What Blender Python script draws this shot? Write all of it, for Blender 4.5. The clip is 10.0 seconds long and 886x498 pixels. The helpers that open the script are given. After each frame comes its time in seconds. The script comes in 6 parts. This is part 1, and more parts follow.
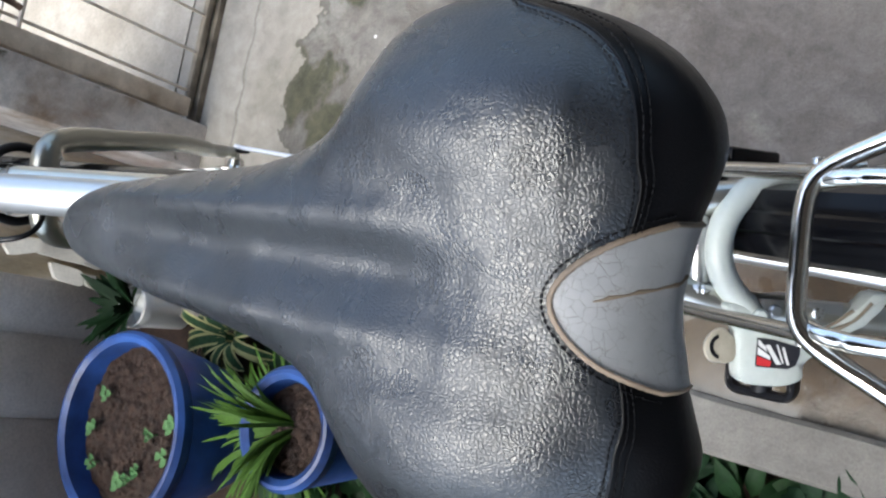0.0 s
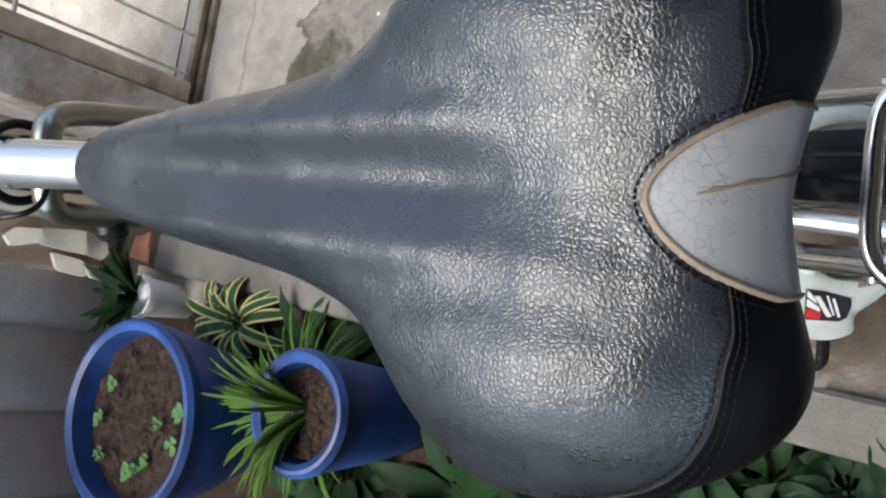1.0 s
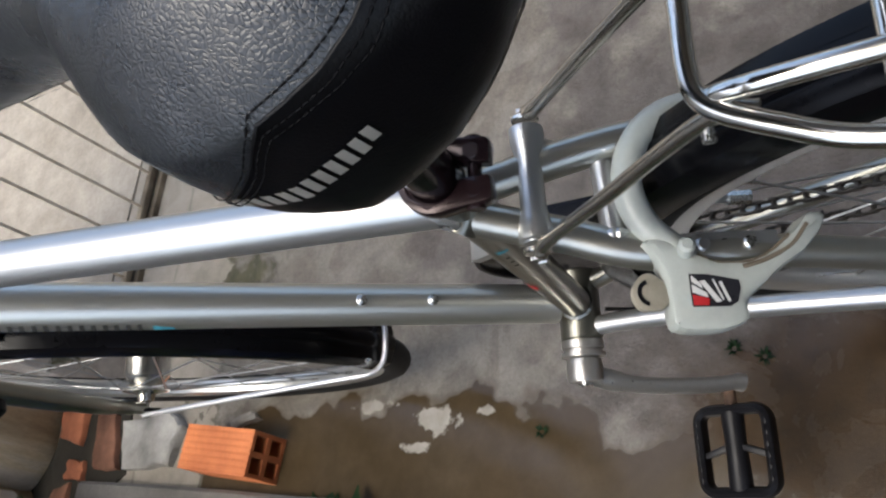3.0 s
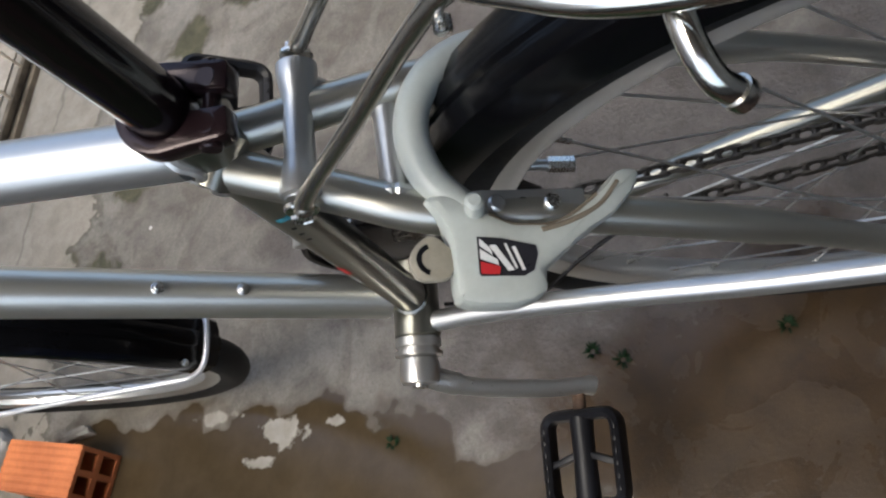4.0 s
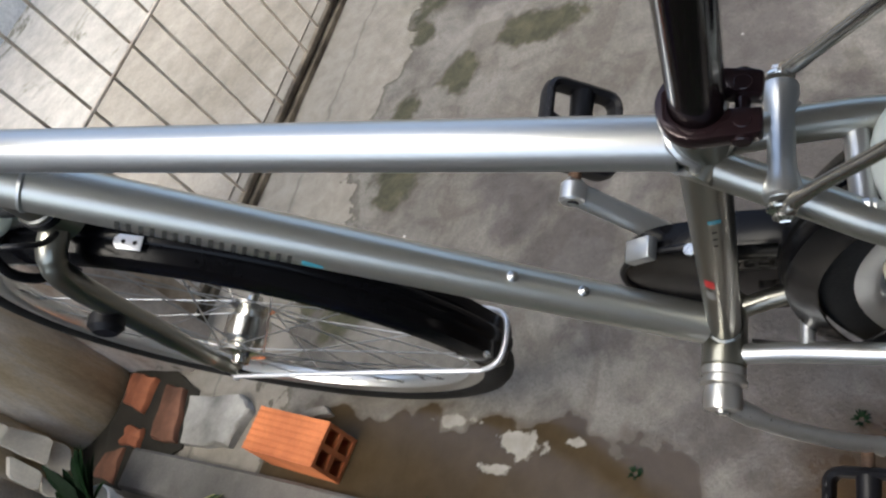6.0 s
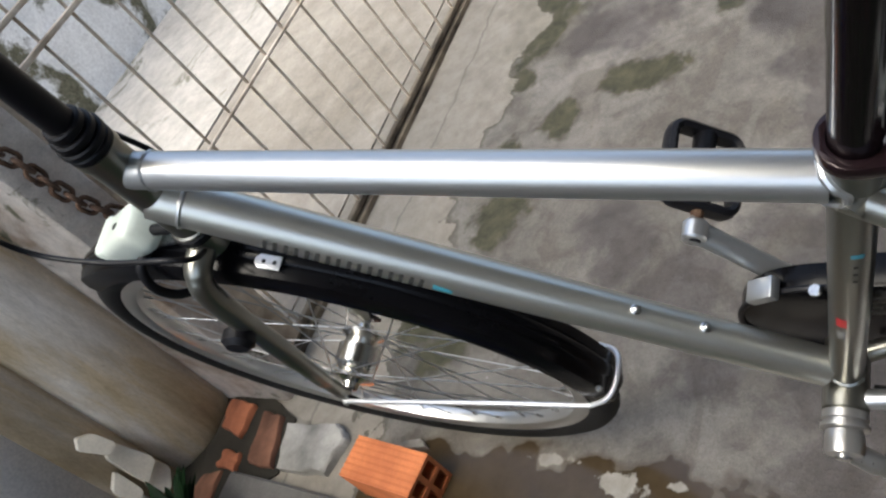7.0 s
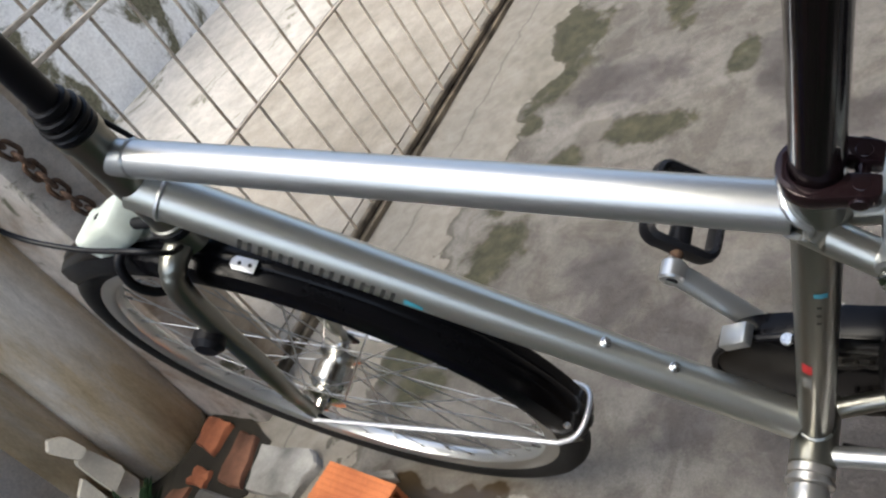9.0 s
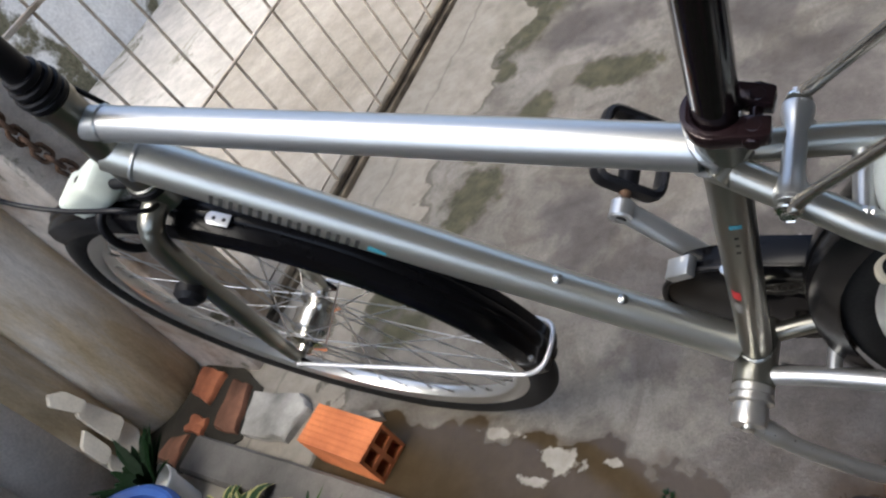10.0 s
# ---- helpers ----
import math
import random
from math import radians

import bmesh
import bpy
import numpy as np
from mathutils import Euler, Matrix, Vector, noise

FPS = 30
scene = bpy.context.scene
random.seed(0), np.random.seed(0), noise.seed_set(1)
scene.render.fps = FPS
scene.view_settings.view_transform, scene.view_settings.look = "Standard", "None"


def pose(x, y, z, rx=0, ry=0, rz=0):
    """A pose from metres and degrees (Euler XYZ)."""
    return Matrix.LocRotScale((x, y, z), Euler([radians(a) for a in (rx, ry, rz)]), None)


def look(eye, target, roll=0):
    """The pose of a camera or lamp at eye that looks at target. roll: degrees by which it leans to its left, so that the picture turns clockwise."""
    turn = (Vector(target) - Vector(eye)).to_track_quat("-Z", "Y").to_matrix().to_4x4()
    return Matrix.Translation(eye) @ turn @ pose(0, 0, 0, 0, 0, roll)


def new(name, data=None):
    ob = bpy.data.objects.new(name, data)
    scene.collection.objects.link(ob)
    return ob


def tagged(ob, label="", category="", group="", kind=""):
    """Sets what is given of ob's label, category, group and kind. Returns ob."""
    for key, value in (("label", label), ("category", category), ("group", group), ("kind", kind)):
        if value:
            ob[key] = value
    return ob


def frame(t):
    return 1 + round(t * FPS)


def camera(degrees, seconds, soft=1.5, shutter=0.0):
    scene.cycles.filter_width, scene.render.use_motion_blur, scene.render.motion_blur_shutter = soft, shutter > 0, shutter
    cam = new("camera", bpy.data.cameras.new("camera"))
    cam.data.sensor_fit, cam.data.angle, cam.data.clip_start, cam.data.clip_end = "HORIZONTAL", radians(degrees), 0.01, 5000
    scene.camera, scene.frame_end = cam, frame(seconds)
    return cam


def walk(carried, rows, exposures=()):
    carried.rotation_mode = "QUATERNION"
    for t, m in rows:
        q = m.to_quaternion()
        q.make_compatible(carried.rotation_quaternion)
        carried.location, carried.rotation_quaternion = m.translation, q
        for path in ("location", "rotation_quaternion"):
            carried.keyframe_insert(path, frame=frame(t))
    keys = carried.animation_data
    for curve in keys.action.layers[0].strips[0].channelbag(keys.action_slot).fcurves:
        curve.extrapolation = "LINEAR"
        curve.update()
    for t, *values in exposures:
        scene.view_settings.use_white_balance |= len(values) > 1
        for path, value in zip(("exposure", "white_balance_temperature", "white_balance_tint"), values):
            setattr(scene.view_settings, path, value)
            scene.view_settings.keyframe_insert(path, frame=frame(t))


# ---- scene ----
cam = camera(54.50, 10.0, soft=2.3)
# The bicycle leans on its kickstand: everything of it is laid out in its own upright frame
# (x to its right, y forward, z up) and turned by STAND; the camera's rows are in that frame too.
STAND = pose(0, 0, 0, 0, -12.4, 0)
# the clip's camera changes its exposure and white balance a little on the way
EXPOSE = [(0.0, 2.1, 6300, 4), (0.5, 2.11, 6450, 6), (1.0, 2.05, 6550, 4), (1.5, 1.79, 6150, 4), (2.2, 1.62, 6350, 4), (3.3, 1.34, 6750, 7), (4.5, 1.38, 6680, 5), (5.5, 1.39, 6620, 5), (6.2, 1.37, 6620, 5), (7.4, 1.37, 6760, 5), (8.0, 1.14, 6800, 5), (8.6, 1.41, 6800, 5), (9.5, 1.46, 6620, 6), (10.0, 1.46, 6580, 7)]
PATH = [
    (0, (0.0318, -0.3534, 1.1679), (-0.0870, 0.5062, -0.0555), -93.05),
    (0.5, (0.0468, -0.3604, 1.1796), (-0.0822, 0.4987, -0.0432), -93.62),
    (1, (0.0056, -0.3241, 1.1560), (-0.1251, 0.5333, -0.0679), -94.97),
    (1.5, (-0.0709, -0.3285, 1.1562), (0.0011, 0.5261, -0.0744), -87.23),
    (2, (-0.1178, -0.3352, 1.1507), (0.1322, 0.4919, -0.0753), -78.58),
    (2.2, (-0.1159, -0.3432, 1.1401), (0.1972, 0.4686, -0.0817), -76.00),
    (3.3, (-0.1614, -0.3490, 1.0386), (0.2241, 0.4235, -0.1880), -70.75),
    (3.5, (-0.1591, -0.3530, 1.0114), (0.2223, 0.3834, -0.2385), -69.95),
    (4, (-0.1603, -0.3621, 0.9595), (0.2338, 0.2800, -0.3376), -65.95),
    (4.5, (-0.1485, -0.3130, 0.9679), (0.2682, 0.2825, -0.3443), -62.52),
    (5, (-0.1729, -0.2686, 0.9806), (0.2830, 0.3623, -0.3017), -58.85),
    (5.5, (-0.2063, -0.2544, 1.0262), (0.2776, 0.4635, -0.1987), -56.19),
    (6, (-0.2228, -0.2410, 1.0858), (0.2569, 0.5989, -0.0608), -58.14),
    (6.2, (-0.2284, -0.2341, 1.1067), (0.2569, 0.6386, -0.0126), -58.33),
    (7.3, (-0.2601, -0.2166, 1.1284), (0.2826, 0.7255, 0.0951), -55.45),
    (7.5, (-0.2585, -0.2185, 1.1264), (0.2824, 0.7253, 0.0937), -55.57),
    (8, (-0.2734, -0.2162, 1.1177), (0.3356, 0.7257, 0.1217), -49.43),
    (8.5, (-0.2771, -0.2219, 1.1056), (0.3399, 0.7208, 0.1154), -48.42),
    (9, (-0.2744, -0.2374, 1.0977), (0.3353, 0.7026, 0.1004), -48.63),
    (9.5, (-0.2814, -0.2845, 1.1087), (0.2677, 0.6553, 0.0765), -52.57),
    (10, (-0.2866, -0.2948, 1.1135), (0.2443, 0.6421, 0.0693), -53.16),
]
walk(cam, [(t, STAND @ look(eye, target, roll)) for t, eye, target, roll in PATH], EXPOSE)

# ---- light: an overcast yard under an open sky ----
world = bpy.data.worlds.new("overcast_sky")
scene.world = world
world.use_nodes = True
wn = world.node_tree
sky = wn.nodes.new("ShaderNodeTexSky")
sky.sky_type = "NISHITA"
sky.sun_disc = False
sky.sun_elevation = radians(66.0)
sky.sun_rotation = radians(-69)
sky.air_density, sky.dust_density, sky.ozone_density = 1.0, 4.0, 3.0
soft = wn.nodes.new("ShaderNodeHueSaturation")
soft.inputs["Saturation"].default_value = 0.95
wn.links.new(sky.outputs[0], soft.inputs["Color"])
wn.links.new(soft.outputs[0], wn.nodes["Background"].inputs[0])
wn.nodes["Background"].inputs[1].default_value = 0.15
sun = new("sun", bpy.data.lights.new("sun", "SUN"))
sun.data.energy, sun.data.angle, sun.data.color = 0.95, radians(46), (1.0, 0.96, 0.90)
sun.matrix_world = look((-1.25, 0.48, 3.0), (0, 0, 0))
scene.view_settings.exposure = 0.9


# ---- materials ----
def nodes_of(name):
    m = bpy.data.materials.new(name)
    m.use_nodes = True
    n, l = m.node_tree.nodes, m.node_tree.links
    return m, n, l, n["Principled BSDF"]


def coords(n, l, scale=(1, 1, 1), kind="Object"):
    c = n.new("ShaderNodeTexCoord")
    mp = n.new("ShaderNodeMapping")
    mp.inputs["Scale"].default_value = scale
    l.new(c.outputs[kind], mp.inputs[0])
    return mp.outputs[0]


def noise_of(n, l, vec, scale, detail=5.0, rough=0.55, distort=0.0):
    t = n.new("ShaderNodeTexNoise")
    t.inputs["Scale"].default_value, t.inputs["Detail"].default_value = scale, detail
    t.inputs["Roughness"].default_value, t.inputs["Distortion"].default_value = rough, distort
    l.new(vec, t.inputs["Vector"])
    return t.outputs[0]


def ramp(n, l, fac, stops):
    r = n.new("ShaderNodeValToRGB")
    e = r.color_ramp.elements
    while len(e) < len(stops):
        e.new(0.5)
    for el, (p, c) in zip(e, stops):
        el.position, el.color = p, (*c, 1) if len(c) == 3 else c
    l.new(fac, r.inputs[0])
    return r.outputs[0]


def grey(v):
    return (v, v, v)


def mix(n, l, fac, a, b, mode="MIX"):
    m = n.new("ShaderNodeMix")
    m.data_type, m.blend_type = "RGBA", mode
    for sock, v in ((m.inputs[0], fac), (m.inputs[6], a), (m.inputs[7], b)):
        if hasattr(v, "links"):
            l.new(v, sock)
        elif isinstance(v, (int, float)):
            sock.default_value = v
        else:
            sock.default_value = (*v, 1)
    return m.outputs[2]


def bump(n, l, height, bsdf, strength=0.3, distance=0.001, under=None):
    b = n.new("ShaderNodeBump")
    b.inputs["Strength"].default_value, b.inputs["Distance"].default_value = strength, distance
    l.new(height, b.inputs["Height"])
    if under is not None:
        l.new(under, b.inputs["Normal"])
    l.new(b.outputs[0], bsdf.inputs["Normal"])
    return b.outputs[0]


def simple(name, colour, rough=0.5, metal=0.0, vary=0.12, scale=60.0, bumps=0.0, kind="Object", coat=0.0, second=None, spec=0.5):
    """Paint, plastic or metal with a little mottling at two scales."""
    m, n, l, b = nodes_of(name)
    v = coords(n, l, kind=kind)
    big, small = noise_of(n, l, v, scale * 0.2), noise_of(n, l, v, scale * 4)
    dark = tuple(c * (1 - 2 * vary) for c in colour)
    lite = tuple(min(1, c * (1 + vary)) for c in (second or colour))
    c1 = ramp(n, l, big, [(0.3, dark), (0.7, lite)])
    c2 = mix(n, l, min(0.25, vary * 2), c1, ramp(n, l, small, [(0.35, grey(0.55)), (0.65, grey(1.0))]), "MULTIPLY")
    l.new(c2, b.inputs["Base Color"])
    l.new(ramp(n, l, small, [(0.2, grey(max(0.02, rough - min(0.08, vary * 0.7)))), (0.8, grey(min(1, rough + min(0.1, vary))))]), b.inputs["Roughness"])
    b.inputs["Metallic"].default_value = metal
    b.inputs["Coat Weight"].default_value = coat
    b.inputs["Specular IOR Level"].default_value = spec
    if bumps:
        bump(n, l, small, b, bumps, 0.0006)
    return m


M_ALU = simple("brushed_silver_paint", (0.54, 0.55, 0.55), 0.33, 0.86, 0.015, 40)
# same silver frame paint, its colour darkened to stand in for shade
M_FRAME_SHADED = simple("shaded_silver_paint", (0.285, 0.28, 0.245), 0.29, 0.93, 0.010, 40)
M_CHROME = simple("tarnished_chrome", (0.80, 0.78, 0.73), 0.17, 1.0, 0.06, 60)
M_STRUT = simple("tarnished_steel_strut", (0.47, 0.44, 0.39), 0.23, 0.95, 0.012, 60)
M_TUBE = simple("silver_frame_paint", (0.60, 0.595, 0.545), 0.34, 0.88, 0.012, 40)
M_STAY = simple("pale_zinc_wire", (0.70, 0.71, 0.74), 0.36, 0.55, 0.03, 60)
M_STAYS = simple("satin_silver_paint", (0.47, 0.465, 0.42), 0.30, 0.90, 0.012, 40)
M_STEEL = simple("galvanised_steel", (0.54, 0.55, 0.55), 0.30, 0.9, 0.05, 60)
M_RIM = simple("polished_alloy_rim", (0.66, 0.67, 0.66), 0.30, 0.85, 0.04, 60)
M_CRANK = simple("cast_aluminium", (0.54, 0.53, 0.51), 0.28, 0.86, 0.015, 60)
M_BLACK = simple("black_plastic", (0.008, 0.008, 0.010), 0.40, 0, 0.15, 80, 0.15, spec=0.22)
M_GLOSSBLACK = simple("gloss_black_paint", (0.004, 0.004, 0.005), 0.18, 0, 0.1, 60, 0, spec=0.14)
M_CASE = simple("satin_black_case", (0.004, 0.004, 0.005), 0.17, 0, 0.08, 60, 0.0, spec=0.12)
M_POST = simple("black_anodised_post", (0.008, 0.005, 0.006), 0.16, 0.1, 0.1, 60, 0, coat=0.3, spec=0.4)
M_CLAMP = simple("brown_anodised_alloy", (0.024, 0.013, 0.015), 0.20, 0.4, 0.02, 80)
M_RUBBER = simple("tyre_rubber", (0.014, 0.014, 0.014), 0.72, 0, 0.2, 90, 0.35, spec=0.25)
M_LOCK = simple("pale_grey_lock_plastic", (0.42, 0.45, 0.42), 0.32, 0, 0.06, 60, 0.05)
M_KEY = simple("beige_key_plastic", (0.33, 0.30, 0.24), 0.45, 0, 0.1, 120, 0.3)
M_LAMP = simple("pale_green_lamp_housing", (0.60, 0.66, 0.60), 0.3, 0, 0.06, 50)
M_RUST = simple("rusty_iron", (0.095, 0.055, 0.036), 0.8, 0.3, 0.4, 160, 0.6, second=(0.135, 0.080, 0.052))
M_TRACK = simple("dull_iron_track", (0.13, 0.10, 0.07), 0.8, 0.2, 0.35, 60, 0.5, second=(0.20, 0.165, 0.12))
M_SCREW = simple("bright_screw", (0.72, 0.72, 0.70), 0.25, 1.0, 0.1, 300)
M_STK_BLACK = simple("sticker_black", (0.02, 0.02, 0.025), 0.3, 0, 0.1, 200)
M_STK_WHITE = simple("sticker_white", (0.75, 0.75, 0.73), 0.35, 0, 0.06, 200)
M_STK_RED = simple("sticker_red", (0.55, 0.03, 0.035), 0.35, 0, 0.06, 200)
M_STK_CYAN = simple("sticker_blue", (0.07, 0.35, 0.45), 0.35, 0, 0.1, 200)
M_LETTER = simple("grey_lettering", (0.26, 0.25, 0.23), 0.5, 0, 0.1, 300)
M_DARKLETTER = simple("worn_dark_lettering", (0.050, 0.050, 0.047), 0.7, 0.0, 0.1, 300, spec=0.15)
M_CHAIN = simple("oily_chain", (0.05, 0.045, 0.04), 0.5, 0.6, 0.3, 300, 0.3)
M_GLAZE = simple("blue_glazed_ceramic", (0.012, 0.038, 0.17), 0.45, 0, 0.35, 24, 0.25, coat=0.08, second=(0.028, 0.082, 0.28), spec=0.35)
M_WHITEPOT = simple("white_plastic_pot", (0.78, 0.79, 0.78), 0.45, 0, 0.06, 40)


def leather(name, base, cell, strength, rough, gloss=0.5):
    """Embossed vinyl: small raised cells, the base colour darker in the hollows between them."""
    m, n, l, b = nodes_of(name)
    v = coords(n, l)
    warp = noise_of(n, l, v, 260, 2)
    add = n.new("ShaderNodeMixRGB")
    add.inputs[0].default_value = 0.0022
    l.new(v, add.inputs[1])
    l.new(warp, add.inputs[2])
    vor = n.new("ShaderNodeTexVoronoi")
    vor.feature = "DISTANCE_TO_EDGE"
    vor.inputs["Scale"].default_value = cell
    l.new(add.outputs[0], vor.inputs["Vector"])
    cells = ramp(n, l, vor.outputs[0], [(0.0, grey(0)), (0.14, grey(0.62)), (0.42, grey(1))])
    fine = noise_of(n, l, v, 2600, 3)
    big = noise_of(n, l, v, 22, 3)
    col = mix(n, l, ramp(n, l, big, [(0.35, grey(0)), (0.75, grey(1))]), tuple(c * 0.8 for c in base), tuple(c * 1.35 for c in base))
    col = mix(n, l, 0.35, col, ramp(n, l, vor.outputs[0], [(0.0, grey(0.25)), (0.10, grey(1))]), "MULTIPLY")
    l.new(col, b.inputs["Base Color"])
    l.new(ramp(n, l, noise_of(n, l, v, 45, 4), [(0.3, grey(rough - 0.05)), (0.7, grey(rough + 0.09))]), b.inputs["Roughness"])
    first = bump(n, l, fine, b, 0.06, 0.0003)
    bump(n, l, cells, b, strength, 0.0006, first)
    b.inputs["Specular IOR Level"].default_value = gloss
    return m


M_LEATHER = leather("grey_black_grained_vinyl", (0.0185, 0.0210, 0.0250), 740, 0.22, 0.265, 0.60)
M_VINYL = leather("smooth_black_vinyl", (0.005, 0.005, 0.006), 900, 0.10, 0.34, 0.14)


def cracked_patch():
    m, n, l, b = nodes_of("cracked_silver_vinyl")
    v = coords(n, l)
    vor = n.new("ShaderNodeTexVoronoi")
    vor.feature = "DISTANCE_TO_EDGE"
    vor.inputs["Scale"].default_value = 330
    warp = noise_of(n, l, v, 220, 3)
    add = n.new("ShaderNodeMixRGB")
    add.inputs[0].default_value = 0.003
    l.new(v, add.inputs[1])
    l.new(warp, add.inputs[2])
    l.new(add.outputs[0], vor.inputs["Vector"])
    crack = ramp(n, l, vor.outputs[0], [(0.0, grey(0.9)), (0.032, grey(0))])
    where = ramp(n, l, noise_of(n, l, v, 60, 3), [(0.36, grey(0)), (0.6, grey(1))])
    f = mix(n, l, 1.0, crack, where, "MULTIPLY")
    base = ramp(n, l, noise_of(n, l, v, 40, 5), [(0.3, (0.19, 0.19, 0.195)), (0.7, (0.26, 0.26, 0.262))])
    l.new(mix(n, l, f, base, (0.09, 0.075, 0.06)), b.inputs["Base Color"])
    b.inputs["Roughness"].default_value = 0.42
    inv = ramp(n, l, f, [(0.0, grey(1)), (1.0, grey(0))])
    bump(n, l, inv, b, 0.4, 0.0004)
    return m


M_PATCH = cracked_patch()
M_BINDING = simple("worn_tan_binding", (0.20, 0.15, 0.105), 0.7, 0, 0.25, 200, 0.4)
M_THREAD = simple("dark_thread", (0.007, 0.007, 0.008), 0.9, 0, 0.2, 500, spec=0.1)


def concrete(name, stops, scale, moss=None, rough=(0.75, 0.95), grime=0.55, bumps=0.4, stretch=(1, 1, 1)):
    m, n, l, b = nodes_of(name)
    v = coords(n, l, stretch)
    broad = noise_of(n, l, v, scale, 6, 0.6, 0.4)
    mid = noise_of(n, l, v, scale * 6, 8, 0.65)
    fine = noise_of(n, l, v, scale * 60, 6, 0.7)
    c = ramp(n, l, broad, stops)
    c = mix(n, l, grime, c, ramp(n, l, mid, [(0.28, grey(0.45)), (0.62, grey(1.1))]), "MULTIPLY")
    c = mix(n, l, 0.5, c, ramp(n, l, fine, [(0.3, grey(0.55)), (0.6, grey(1.05))]), "MULTIPLY")
    r = ramp(n, l, mid, [(0.3, grey(rough[0])), (0.7, grey(rough[1]))])
    if moss:
        patch = ramp(n, l, noise_of(n, l, v, moss[0], 7, 0.65, 0.6), [(moss[1], grey(0)), (moss[1] + 0.06, grey(1))])
        c = mix(n, l, patch, c, mix(n, l, ramp(n, l, fine, [(0.3, grey(0)), (0.7, grey(1))]), (0.065, 0.062, 0.035), (0.20, 0.19, 0.13)))
    l.new(c, b.inputs["Base Color"])
    l.new(r, b.inputs["Roughness"])
    bump(n, l, fine, b, bumps, 0.003, bump(n, l, mid, b, bumps, 0.008))
    return m


MUD = [(-0.215, 0.36, 0.175, 0.30), (-0.25, 0.05, 0.12, 0.16), (-0.20, 0.62, 0.168, 0.22)]
# pale spots in the puddle that stand in for reflected sky
SKY_GLINTS = [(-0.082, 0.355, 0.022, 0.042), (-0.052, 0.48, 0.010, 0.040), (-0.118, 0.390, 0.010, 0.030), (-0.074, 0.275, 0.008, 0.018)]
FILM = [(-0.12, -0.22, 0.15, 0.26), (-0.02, -0.30, 0.12, 0.14), (-0.06, -0.62, 0.22, 0.30)]
MOSS = [(-0.05, 1.17, 0.12, 0.09), (1.15, 0.87, 0.21, 0.12), (1.00, 0.82, 0.09, 0.07), (0.78, 0.51, 0.05, 0.075), (0.84, 0.83, 0.035, 0.05), (0.69, 0.69, 0.05, 0.05), (0.60, 0.80, 0.05, 0.035), (0.46, 0.75, 0.08, 0.06), (0.20, 0.87, 0.07, 0.11), (0.13, 0.78, 0.05, 0.05), (1.32, 0.55, 0.16, 0.05), (0.98, 0.36, 0.07, 0.03)]
DARK = [(0.27, -0.12, 0.24, 0.30), (-0.01, 0.00, 0.15, 0.14), (0.0, -0.32, 0.25, 0.30), (0.60, 0.10, 0.14, 0.10), (0.95, 0.25, 0.14, 0.09), (0.22, 0.38, 0.07, 0.06), (0.95, 0.62, 0.08, 0.12), (0.40, 0.50, 0.07, 0.05), (0.27, 0.34, 0.08, 0.06), (0.13, 0.27, 0.06, 0.06), (0.72, 0.12, 0.08, 0.10), (0.32, 0.44, 0.06, 0.05)]


def blobs(n, l, v, spots, wobble, amount=3.2):
    """A mask of rough-edged patches: (x, y, half length in x, half length in y)."""
    best = None
    for x, y, a, b in spots:
        sub_ = n.new("ShaderNodeVectorMath")
        sub_.operation = "SUBTRACT"
        l.new(v, sub_.inputs[0])
        sub_.inputs[1].default_value = (x, y, 0)
        div = n.new("ShaderNodeVectorMath")
        div.operation = "DIVIDE"
        l.new(sub_.outputs[0], div.inputs[0])
        div.inputs[1].default_value = (a, b, 1e3)
        ln = n.new("ShaderNodeVectorMath")
        ln.operation = "LENGTH"
        l.new(div.outputs[0], ln.inputs[0])
        if best is None:
            best = ln.outputs["Value"]
        else:
            mn = n.new("ShaderNodeMath")
            mn.operation = "MINIMUM"
            l.new(best, mn.inputs[0])
            l.new(ln.outputs["Value"], mn.inputs[1])
            best = mn.outputs[0]
    ad = n.new("ShaderNodeMath")
    ad.operation = "MULTIPLY_ADD"
    l.new(wobble, ad.inputs[0])
    ad.inputs[1].default_value = amount
    l.new(best, ad.inputs[2])
    return ad.outputs[0]


